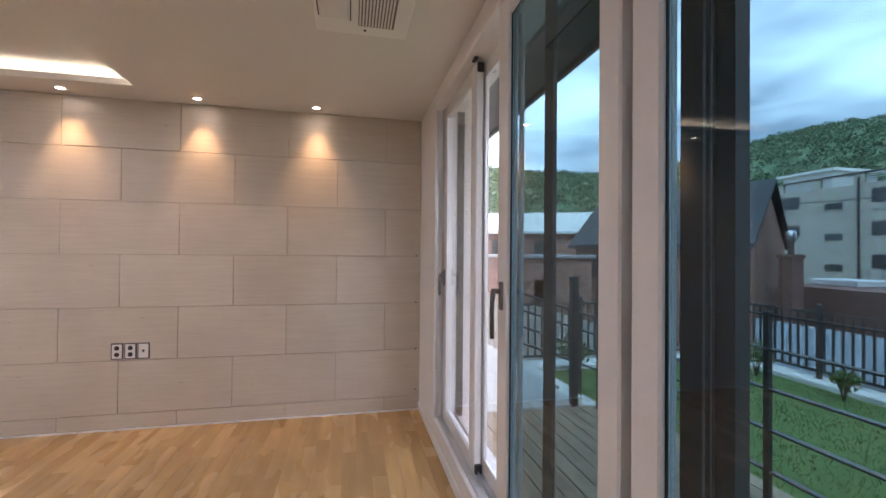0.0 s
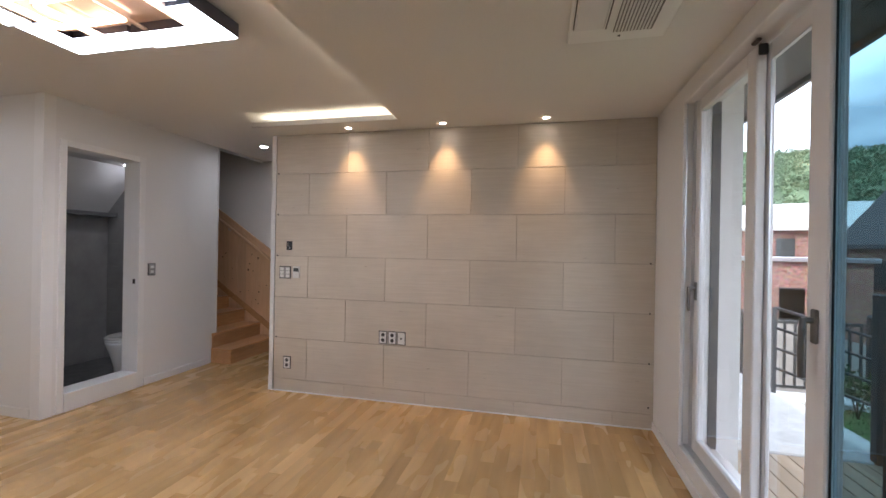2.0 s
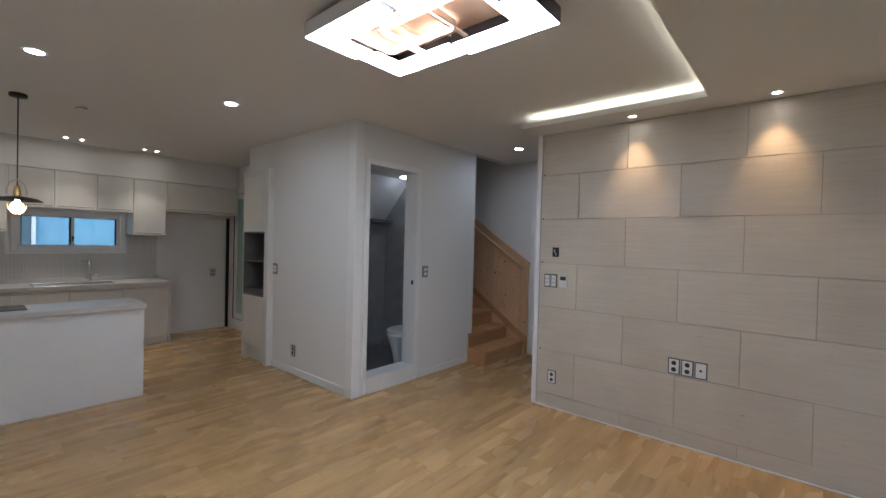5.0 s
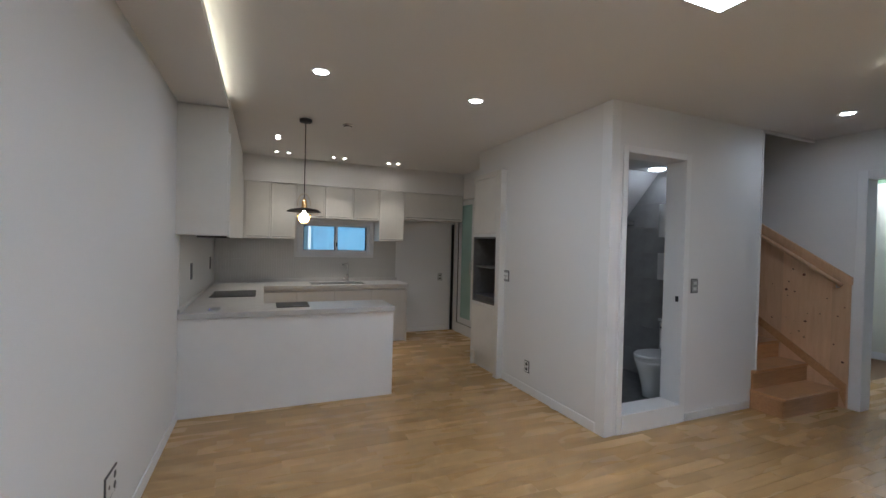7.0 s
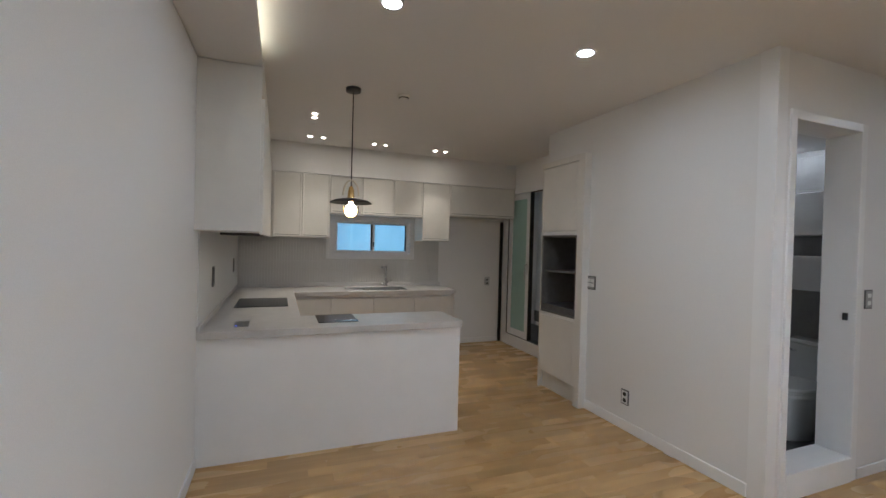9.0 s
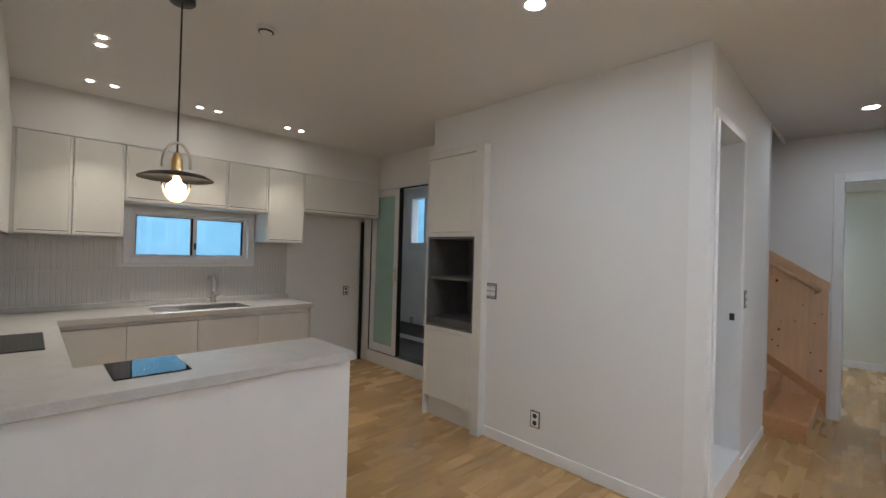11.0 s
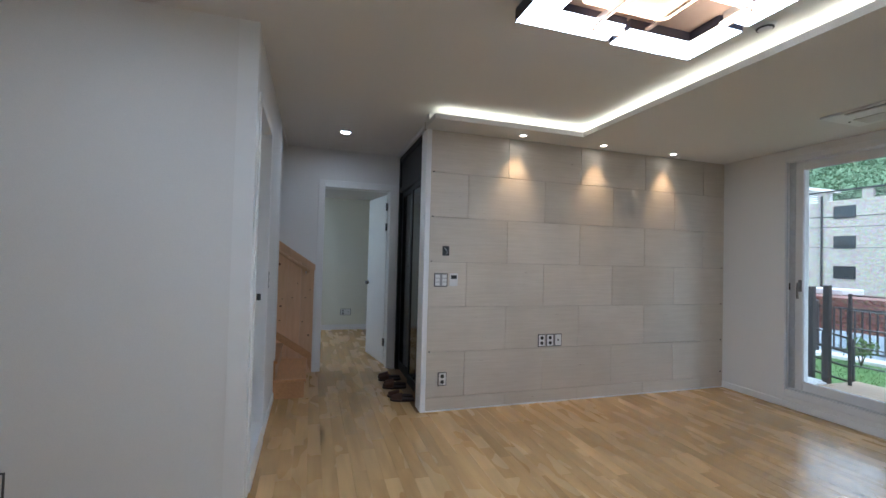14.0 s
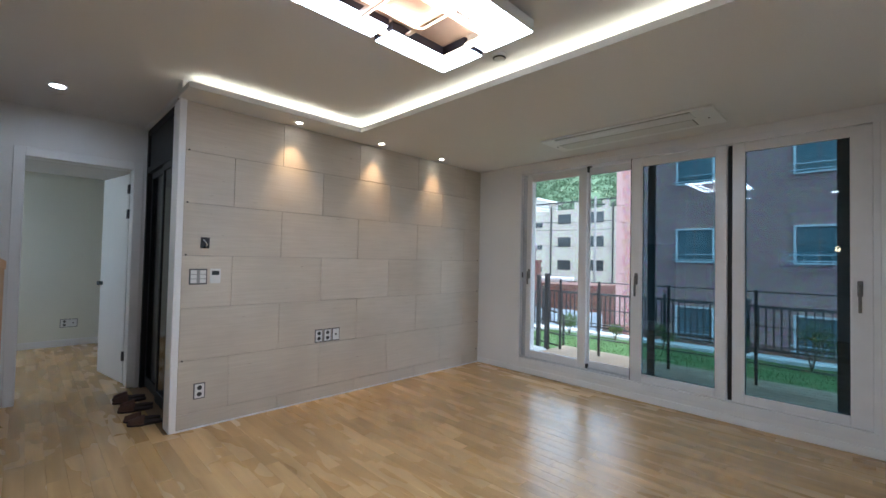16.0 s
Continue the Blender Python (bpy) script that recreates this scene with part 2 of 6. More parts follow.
SCREEN = mat("dark_display", (0.05, 0.06, 0.06), 0.2)
LEATHER = grain(mat("brown_slipper_fabric", rough=0.8), 60, (0.10, 0.045, 0.03), (0.17, 0.085, 0.055), bump=0.3)
SOLE = mat("slipper_sole", (0.03, 0.016, 0.012), 0.8)
CLEAR = glass_mat("clear_glazing", (0.93, 0.96, 0.96))
TINT = glass_mat("blue_grey_glazing", (0.35, 0.48, 0.525))
FROST = grain(mat("green_frosted_glass", rough=0.35), 5, (0.30, 0.46, 0.42), (0.35, 0.52, 0.48))
LIGHTW = mat("led_diffuser", (0.9, 0.9, 0.9), 0.5, emit=(0.88, 0.95, 1.0), power=19.0)
LIGHTWARM = mat("warm_led_tube", (0.9, 0.85, 0.8), 0.5, emit=(1.0, 0.74, 0.50), power=6.0)
COVE = mat("cove_led_strip", (0.9, 0.9, 0.85), 0.5, emit=(1.0, 0.88, 0.60), power=8.5)
KDOWN = mat("kitchen_downlight_diffuser", (0.9, 0.9, 0.9), 0.5, emit=(1.0, 0.88, 0.70), power=70.0)
DOWN = mat("downlight_diffuser", (0.9, 0.9, 0.9), 0.5, emit=(0.92, 0.97, 1.0), power=105.0)
BATHLIGHT = mat("bathroom_diffuser", (0.9, 0.9, 0.9), 0.5, emit=(0.95, 0.98, 1.0), power=14.0)
SPOT = mat("spot_lens", (0.9, 0.9, 0.9), 0.5, emit=(1.0, 0.88, 0.70), power=30.0)
FILAMENT = mat("bulb_filament", (1, 0.8, 0.5), 0.5, emit=(1.0, 0.74, 0.44), power=22.0)
IVORY = grain(mat("ivory_lacquer", rough=0.4), 20, (0.66, 0.60, 0.50), (0.74, 0.68, 0.58))
ROSE = grain(mat("rose_metal_base", rough=0.5), 10, (0.74, 0.56, 0.46), (0.80, 0.62, 0.52))
NAVY = grain(mat("black_lamp_frame", rough=0.4), 10, (0.03, 0.03, 0.045), (0.05, 0.05, 0.07))
GRASS = grain(mat("lawn", rough=0.9), 25, (0.035, 0.085, 0.018), (0.085, 0.16, 0.04), bump=0.6, second=0.06)
EARTH = grain(mat("ground", rough=0.95), 2, (0.10, 0.085, 0.07), (0.17, 0.15, 0.125), bump=0.4)
ASPH = grain(mat("asphalt", rough=0.9), 40, (0.045, 0.045, 0.047), (0.065, 0.065, 0.067), bump=0.3)
PLASTER = grain(mat("rough_white_render", rough=0.9), 30, (0.66, 0.67, 0.66), (0.78, 0.79, 0.78), bump=0.6, second=0.1, distance=0.01)
CONC = grain(mat("pale_concrete", rough=0.85), 5, (0.50, 0.50, 0.49), (0.64, 0.64, 0.62), bump=0.1, second=4)
DECK = wood_mat("deck_board", (0.30, 0.22, 0.145), (0.44, 0.34, 0.24), 6.0, (16, 1.2, 16), (0.55, 0.75), ((0.82, 0.8, 0.78), (1.08, 1.06, 1.04)))
ROOF = grain(mat("dark_roof_shingle", rough=0.8), 6, (0.028, 0.03, 0.034), (0.055, 0.058, 0.064), (1, 1, 4), bump=0.3)
DARKWIN = mat("dark_window_glass", (0.03, 0.04, 0.045), 0.08)
PALEWIN = mat("reflecting_window_glass", (0.10, 0.15, 0.17), 0.06)
LEAF = grain(mat("foliage", rough=0.8), 1.5, (0.025, 0.06, 0.015), (0.09, 0.15, 0.04))
tint_random(LEAF, (0.6, 0.65, 0.6), (1.4, 1.35, 1.2))
BARK = grain(mat("bark", rough=0.9), 12, (0.06, 0.045, 0.03), (0.12, 0.09, 0.065), bump=0.4)
HILLM = grain(mat("far_wood", rough=0.95), 0.10, (0.07, 0.115, 0.065), (0.125, 0.19, 0.105), bump=0.3, second=6, distance=2.0)
tint_random(HILLM, (0.85, 0.86, 0.85), (1.18, 1.18, 1.12))


# ---- building helpers ----
def bx(bm, x0, x1, y0, y1, z0, z1, bevel=0.0, seg=1):
    """A box between two corners."""
    r = bmesh.ops.create_cube(bm, size=1.0)
    sx, sy, sz = abs(x1 - x0), abs(y1 - y0), abs(z1 - z0)
    m = Matrix.Translation(((x0 + x1) / 2, (y0 + y1) / 2, (z0 + z1) / 2)) @ Matrix.Diagonal((sx, sy, sz, 1))
    bmesh.ops.transform(bm, matrix=m, verts=r["verts"])
    if bevel:
        es = {e for v in r["verts"] for e in v.link_edges}
        bmesh.ops.bevel(bm, geom=list(es), offset=min(bevel, 0.45 * min(sx, sy, sz)), segments=seg, affect="EDGES", profile=0.5)
    return bm


def cyl(bm, a, b, r0, r1=None, seg=16):
    """A cylinder or cone from a to b."""
    a, b = Vector(a), Vector(b)
    r1 = r0 if r1 is None else r1
    q = (b - a).to_track_quat("Z", "Y").to_matrix().to_4x4()
    m = Matrix.Translation((a + b) / 2) @ q
    bmesh.ops.create_cone(bm, cap_ends=True, segments=seg, radius1=max(r0, 1e-4), radius2=max(r1, 1e-4), depth=(b - a).length, matrix=m)
    return bm


def lathe(bm, prof, c=(0, 0, 0), seg=24):
    """Turn a profile of (radius, z) round the z axis at c."""
    rings = []
    for r, z in prof:
        rings.append([bm.verts.new((c[0] + r * math.cos(2 * math.pi * k / seg), c[1] + r * math.sin(2 * math.pi * k / seg), c[2] + z)) for k in range(seg)])
    for p, q in zip(rings, rings[1:]):
        for k in range(seg):
            f = bm.faces.new((p[k], p[(k + 1) % seg], q[(k + 1) % seg], q[k]))
            f.smooth = True
    for ring, flip in ((rings[0], True), (rings[-1], False)):
        try:
            bm.faces.new(ring[::-1] if flip else ring)
        except ValueError:
            pass
    return bm


def tube(bm, pts, r, seg=8, closed=False):
    """A round tube along points."""
    pts = [Vector(p) for p in pts]
    n = len(pts)
    rings = []
    for i, p in enumerate(pts):
        a = pts[i - 1] if (i or closed) else p
        b = pts[(i + 1) % n] if (i < n - 1 or closed) else p
        d = (b - a).normalized()
        u = d.cross(Vector((0, 0, 1)))
        if u.length < 0.05:
            u = d.cross(Vector((0, 1, 0)))
        u.normalize()
        v = d.cross(u).normalized()
        rings.append([bm.verts.new(p + r * (math.cos(2 * math.pi * k / seg) * u + math.sin(2 * math.pi * k / seg) * v)) for k in range(seg)])
    pairs = list(zip(rings, rings[1:])) + ([(rings[-1], rings[0])] if closed else [])
    for p, q in pairs:
        for k in range(seg):
            bm.faces.new((p[k], p[(k + 1) % seg], q[(k + 1) % seg], q[k])).smooth = True
    if not closed:
        bm.faces.new(rings[0][::-1])
        bm.faces.new(rings[-1])
    return bm


def prism(bm, poly, axis, a, b):
    """Extrude a polygon of 2D points along an axis from a to b."""
    put = {"x": lambda u, v, w: (w, u, v), "y": lambda u, v, w: (u, w, v), "z": lambda u, v, w: (u, v, w)}[axis]
    p = [bm.verts.new(put(u, v, a)) for u, v in poly]
    q = [bm.verts.new(put(u, v, b)) for u, v in poly]
    n = len(poly)
    fs = [bm.faces.new(p), bm.faces.new(q[::-1])]
    fs += [bm.faces.new((p[i], q[i], q[(i + 1) % n], p[(i + 1) % n])) for i in range(n)]
    bmesh.ops.recalc_face_normals(bm, faces=fs)
    return bm


def mesh_of(name, bm, material):
    me = bpy.data.meshes.new(name)
    bmesh.ops.recalc_face_normals(bm, faces=bm.faces[:])
    bm.to_mesh(me)
    bm.free()
    for m in (material if isinstance(material, (list, tuple)) else (material,)):
        me.materials.append(m)
    return me


def part(name, bm, material, parent=None, label=""):
    ob = new(name, mesh_of(name, bm, material))
    if parent:
        ob.parent = parent
        ob.matrix_parent_inverse = parent.matrix_basis.inverted()
    return tagged(ob, label)


def solid(name, bm, material, label, category, kind="", group=""):
    return tagged(part(name, bm, material), label, category, group, kind)


def empty(name, at, label, category, group="", kind=""):
    e = new(name)
    e.matrix_basis = Matrix.Translation(at)
    return tagged(e, label, category, group, kind)


def B(*a, **k):
    return bx(bmesh.new(), *a, **k)


def wall_with_holes(name, axis, plane0, plane1, u0, u1, z0, z1, holes, material, label):
    """A wall slab between two planes, with rectangular openings (u0, u1, z0, z1) right through it."""
    us = sorted({u0, u1, *[h[0] for h in holes], *[h[1] for h in holes]})
    zs = sorted({z0, z1, *[h[2] for h in holes], *[h[3] for h in holes]})
    bm = bmesh.new()
    for a, b in zip(us, us[1:]):
        run = None
        for c, d in [*zip(zs, zs[1:]), (None, None)]:
            hole = c is None or any(h[0] <= a and b <= h[1] and h[2] <= c and d <= h[3] for h in holes)
            if hole:
                if run:
                    (bx(bm, plane0, plane1, a, b, *run) if axis == "x" else bx(bm, a, b, plane0, plane1, *run))
                run = None
            else:
                run = (run[0], d) if run else (c, d)
    bmesh.ops.remove_doubles(bm, verts=bm.verts[:], dist=1e-5)
    return solid(name, bm, material, label, "wall", "structure")

# ================= setting =================
FLOORBASE = mat("floor_joint", (0.20, 0.12, 0.06), 0.7)
floor = solid("floor", B(XK - 0.2, XW, YL - 0.2, YR + 3.3, -0.25, -0.012), FLOORBASE, "glossy light oak plank floor", "floor", "structure")

# long plain wall, window wall, stone-panel wall
solid("wall_south", B(XK - 0.25, XW + 0.3, YL - 0.2, YL, -0.25, H + 0.3), WALL, "white papered long wall", "wall", "structure")
WY0, WY1, WZ0, WZ1 = -0.05, 3.19, 0.115, 2.575
wall_with_holes("wall_east", "x", XW, XW + 0.30, YL, YR + 0.2, -0.25, H + 0.3, [(WY0, WY1, WZ0, WZ1)], WALL, "white papered wall round the large window")
solid("wall_north", B(XT, XW, YT + 0.012, YT + 0.16, -0.25, H), GROUT, "backing of the travertine panel wall", "wall", "structure")
wall_with_holes("wall_bathroom", "x", XP - 0.19, XP, YP - 0.0, 4.60, -0.25, H, [(2.80, 3.55, 0.14, 2.37)], WALL, "white papered wall with the bathroom doorway")
solid("wall_kitchen_block", B(-5.895, XP - 0.19, YP, YP + 0.12, -0.25, H), WALL, "white papered wall beside the oven cabinet", "wall", "structure")
KW = (0.60, 1.71, 1.36, 1.83)
wall_with_holes("wall_kitchen", "x", XK - 0.2, XK, YL, YG + 0.14, -0.25, H, [KW], WALL, "kitchen back wall with a small window")
wall_with_holes("wall_utility", "y", YG, YG + 0.14, XK, -6.20, -0.25, H, [(-8.49, -6.75, 0.14, 2.35)], WALL, "white wall with the sliding utility door")
wall_with_holes("wall_bedroom", "y", YR, YR + 0.16, -7.6, XW, -0.25, 5.2, [(-3.85, -2.95, -0.02, 2.31)], WALL, "grey-white wall with the bedroom doorway")
# main ceiling with the stairwell left open, and the dropped border with the light cove
cb = bmesh.new()
bx(cb, XK - 0.2, XP, YL - 0.2, 4.60, H, H + 0.25)
bx(cb, XP, XW + 0.3, YL - 0.2, YR + 0.16, H, H + 0.25)
bx(cb, XP, XW, YR + 0.16, YR + 3.3, 2.55, 2.7)
solid("ceiling", cb, CEIL, "off-white papered ceiling", "ceiling", "structure")
CX, CY, CL = -1.475, 3.55, -0.215   # inner edges of the border
LIPT = HL + 0.045
for nm, r in (("ceiling_border_north", (XT - 0.03, XW, CY, YT + 0.012)), ("ceiling_border_east", (CX, XW, CL, CY)), ("ceiling_border_south", (-5.72, XW, YL, CL))):
    b_ = bmesh.new()
    x0, x1, y0, y1 = r
    bx(b_, x0, x1, y0, y1, HL, HL + 0.018)
    if nm.endswith("north"):
        bx(b_, x0, CX, y0, y0 + 0.014, HL + 0.018, LIPT)
        bx(b_, x0, x0 + 0.014, y0, y1, HL + 0.018, LIPT)
        bx(b_, x0, XW, y0 + 0.20, y1, HL + 0.018, H)
    elif nm.endswith("east"):
        bx(b_, x0, x0 + 0.014, y0, y1, HL + 0.018, LIPT)
        bx(b_, x0 + 0.22, XW, y0, y1, HL + 0.018, H)
    else:
        bx(b_, x0, CX, y1 - 0.014, y1, HL + 0.018, LIPT)
        bx(b_, x0, XW, y0, y1 - 0.2, HL + 0.018, H)
    solid(nm, b_, CEIL, "dropped plaster ceiling border with an upstand lip", "ceiling", "structure")
for nm, r in (("north", (XT + 0.05, CX + 0.10, CY + 0.05, CY + 0.075)), ("east", (CX + 0.06, CX + 0.085, CL - 0.1, CY + 0.05)), ("south", (-5.6, CX + 0.06, CL - 0.10, CL - 0.075))):
    solid("cove_light", B(*r, HL + 0.019, HL + 0.031), COVE, "warm white LED strip hidden in the ceiling cove", "light strip", group="cove lights")

# skirting and trims
def skirting(name, x0, x1, y0, y1, h=0.085):
    solid(name, B(x0, x1, y0, y1, 0.0, h, bevel=0.003), TRIM, "white skirting board", "skirting", "structure")


skirting("baseboard_south", XI + 0.01, XW, YL, YL + 0.012)
skirting("baseboard_block", -5.88, XP - 0.10, YP - 0.012, YP)
skirting("baseboard_bathroom", XP, XP + 0.012, 3.60, 4.515, 0.075)
skirting("baseboard_east", XW - 0.012, XW, YL, YT, 0.07)
skirting("baseboard_niche", XK, XK + 0.012, 2.2, YG, 0.075)
skirting("baseboard_bedroom", -5.0, XW, YR + 2.985, YR + 2.997, 0.10)
solid("trim_corner", bx(B(XP - 0.10, XP + 0.006, YP - 0.006, YP + 0.0, 0.0, H), XP, XP + 0.006, YP, YP + 0.085, 0.0, H), TRIM, "white corner boards", "trim", "structure")
solid("trim_wall_end", bx(B(XT - 0.018, XT, YT - 0.012, YT + 0.172, 0, HL - 0.001, bevel=0.003), XT, XT + 0.032, YT - 0.012, YT - 0.004, 0, HL - 0.001), TRIM, "white end trim of the stone wall", "trim", "structure")
solid("trim_stone_foot", B(XT + 0.032, XW - 0.012, YT - 0.014, YT - 0.004, 0.0, 0.012), TRIM, "thin white bead under the stone panels", "trim", "structure")

# bathroom door surround
db = bmesh.new()
for a in ((XP - 0.195, XP + 0.012, 2.775, 2.83, 0.0, 2.40), (XP - 0.195, XP + 0.012, 3.52, 3.585, 0.0, 2.40), (XP - 0.194, XP + 0.0115, 2.83, 3.52, 2.345, 2.40), (XP - 0.194, XP + 0.02, 2.83, 3.52, 0.0, 0.165)):
    bx(db, *a, bevel=0.003)
door1 = solid("door_1", db, TRIM, "white bathroom door frame with a raised sill", "door", "structure")
part("strike_plate", B(XP - 0.06, XP - 0.03, 3.512, 3.5195, 1.08, 1.13, bevel=0.002), BLACK, door1, "black strike plate")

# bedroom doorway
db = bmesh.new()
for a in ((-3.905, -3.825, YR - 0.014, YR + 0.17, 0, 2.37), (-3.01, -2.925, YR - 0.014, YR + 0.17, 0, 2.37), (-3.825, -3.01, YR - 0.013, YR + 0.169, 2.285, 2.37)):
    bx(db, *a, bevel=0.004)
door2 = solid("door_2", db, TRIM, "white bedroom door frame with the door standing open", "door", "structure")
leaf = part("leaf", B(-0.78, 0, -0.02, 0.02, 0.012, 2.265, bevel=0.002), TRIM, None, "white flush door leaf standing open")
leaf.matrix_basis = pose(-3.0, YR + 0.175, 0, 0, 0, -80)
leaf.parent = door2
hb = bmesh.new()
cyl(hb, (-0.72, 0.02, 1.05), (-0.72, 0.065, 1.05), 0.024)
tube(hb, [(-0.72, 0.06, 1.05), (-0.66, 0.062, 1.05), (-0.60, 0.06, 1.05)], 0.009)
cyl(hb, (-0.72, -0.02, 1.05), (-0.72, -0.065, 1.05), 0.024)
tube(hb, [(-0.72, -0.06, 1.05), (-0.66, -0.062, 1.05), (-0.60, -0.06, 1.05)], 0.009)
part("lever_handle", hb, BLACK, leaf, "black lever handle").matrix_parent_inverse = Matrix()
for z in (0.25, 1.78, 2.05):
    part("hinge", bx(B(-0.012, 0.012, -0.026, 0.026, z, z + 0.10, bevel=0.003), -0.02, -0.012, -0.03, -0.02, z, z + 0.1), BLACK, leaf, "black hinge").matrix_parent_inverse = Matrix()

# bedroom behind
wall_with_holes("wall_bedroom_back", "y", YR + 3.0, YR + 3.15, -5.0, XW, -0.25, 2.6, [(-2.72, -1.9, 1.20, 2.42)], BEDWALL, "pale green-grey papered bedroom wall with a window")
solid("wall_bedroom_west", B(-5.15, -5.0, YR + 0.16, YR + 3.15, -0.25, 2.6), BEDWALL, "papered bedroom side wall", "wall", "structure")
solid("wall_bedroom_east", B(-1.75, -1.6, YR + 0.16, YR + 3.0, -0.25, 2.6), BEDWALL, "papered bedroom side wall", "wall", "structure")
wb = bmesh.new()
for a in ((-2.74, -2.68, 1.18, 2.44), (-1.96, -1.9, 1.18, 2.44), (-2.68, -1.96, 2.38, 2.44), (-2.68, -1.96, 1.18, 1.24), (-2.35, -2.29, 1.24, 2.38)):
    bx(wb, a[0], a[1], YR + 2.98, YR + 3.1, a[2], a[3], bevel=0.004)
win3 = solid("window_3", wb, PVC, "white bedroom window behind the open door", "window", "structure")
part("pane", B(-2.68, -1.96, YR + 3.04, YR + 3.046, 1.24, 2.38), CLEAR, win3).visible_shadow = False

# ---- entrance screen, black ----
EX = -2.90
en = empty("entrance_door", (EX, 4.7, 0), "black framed sliding entrance screen with dark glass", "door")
part("frame", bx(bx(bx(B(EX, EX + 0.07, 4.04, 4.09, 0, 2.72), EX, EX + 0.07, 5.40, 5.464, 0, 2.72), EX, EX + 0.07, 4.09, 5.40, 2.66, 2.72), EX, EX + 0.07, 4.09, 5.40, 2.26, 2.32), JET, en)
part("transom_panel", B(EX + 0.02, EX + 0.04, 4.09, 5.40, 2.32, 2.66), JET, en)
for k, (a, b) in enumerate(((4.09, 4.76), (4.73, 5.40))):
    x0 = EX + 0.012 + 0.028 * k
    lf = part("sliding_leaf", bx(bx(bx(B(x0, x0 + 0.024, a, a + 0.045, 0.02, 2.26), x0, x0 + 0.024, b - 0.045, b, 0.02, 2.26), x0, x0 + 0.024, a + 0.045, b - 0.045, 2.20, 2.26), x0, x0 + 0.024, a + 0.045, b - 0.045, 0.02, 0.12), JET, en)
    part("pane", B(x0 + 0.009, x0 + 0.014, a + 0.045, b - 0.045, 0.12, 2.20), SMOKE, lf, "dark tinted glass pane")
solid("wall_entry_head", B(EX - 0.03, EX + 0.1, YT + 0.172, YR - 0.016, 2.72, H), WALL, "white wall above the entrance screen", "wall", "structure")
solid("wall_entry_back", B(-1.7, -1.6, YT + 0.16, YR, -0.25, H), WALL, "entry wall behind the screen", "wall", "structure")

# ---- stone panels ----
ROWZ = [0.0, 0.127, 0.551, 0.975, 1.399, 1.823, 2.247, HL - 0.002]
for r, (z0, z1) in enumerate(zip(ROWZ, ROWZ[1:])):
    off = -2.108 if r % 2 == 0 else -2.532
    xs = [XT + 0.034] + [x for x in (off + 0.8395 * k for k in range(-1, 6)) if XT + 0.06 < x < XW - 0.06] + [XW - 0.001]
    for x0, x1 in zip(xs, xs[1:]):
        part("stone_panel", B(x0 + 0.0015, x1 - 0.0015, YT, YT + 0.0118, (z0 if z0 else 0.012) + 0.0017, z1 - 0.0017, bevel=0.0015), STONE, bpy.data.objects["wall_north"])
for z in (0.18, 0.551, 0.975, 1.399):
    solid("wall_screw", cyl(bmesh.new(), (XW - 0.04, YT - 0.006, z + 0.004), (XW - 0.04, YT, z + 0.004), 0.007), BLACK, "small dark screw in the stone wall", "screw", group="stone wall screws")
for z in (0.551, 1.399, 1.823, 2.247):
    solid("wall_screw", cyl(bmesh.new(), (XT + 0.06, YT - 0.006, z + 0.004), (XT + 0.06, YT, z + 0.004), 0.007), BLACK, "small dark screw in the stone wall", "screw", group="stone wall screws")

# ================= big window =================
def ring(bm, x0, x1, ya, yb, za, zb, wl_, wr_, wb_, wt_, bevel=0.006):
    """A rectangular frame: side widths at low y, high y, bottom and top."""
    bx(bm, x0, x1, ya, ya + wl_, za, zb, bevel=bevel)
    bx(bm, x0, x1, yb - wr_, yb, za, zb, bevel=bevel)
    bx(bm, x0 + 0.001, x1 - 0.001, ya + wl_, yb - wr_, za, za + wb_, bevel=bevel)
    bx(bm, x0 + 0.001, x1 - 0.001, ya + wl_, yb - wr_, zb - wt_, zb, bevel=bevel)
    return bm


win1 = empty("window_1", (XW, 1.6, WZ0), "large white four-part sliding window to the deck", "window", kind="structure")
part("window_frame", ring(bmesh.new(), XW - 0.006, XW + 0.225, WY0, WY1, WZ0, WZ1, 0.045, 0.012, 0.07, 0.055, 0.004), PVC, win1)
part("reveal_track", bx(bx(B(XW + 0.02, XW + 0.06, 1.78, WY1 - 0.012, WZ0 + 0.07, WZ0 + 0.082), XW + 0.075, XW + 0.083, 1.70, WY1 - 0.012, WZ0 + 0.07, WZ0 + 0.10), XW + 0.158, XW + 0.166, 0.0, WY1 - 0.012, WZ0 + 0.07, WZ0 + 0.10), ALU, win1, "grey aluminium sliding track")
part("side_track", bx(B(XW + 0.055, XW + 0.106, WY1 - 0.0645, WY1 - 0.0125, WZ0 + 0.07, WZ1 - 0.055), XW + 0.012, XW + 0.02, WY1 - 0.02, WY1 - 0.012, WZ0 + 0.07, WZ1 - 0.055), ALU, win1, "grey aluminium side channel")
# dark strip for the outer profile, the shade of the reveal included in its colour
part("outer_channel", B(XW + 0.17, XW + 0.222, WY1 - 0.024, WY1 - 0.0125, WZ0 + 0.07, WZ1 - 0.055), DARKFRAME, win1, "dark outer side channel with the reveal's shade in its colour")


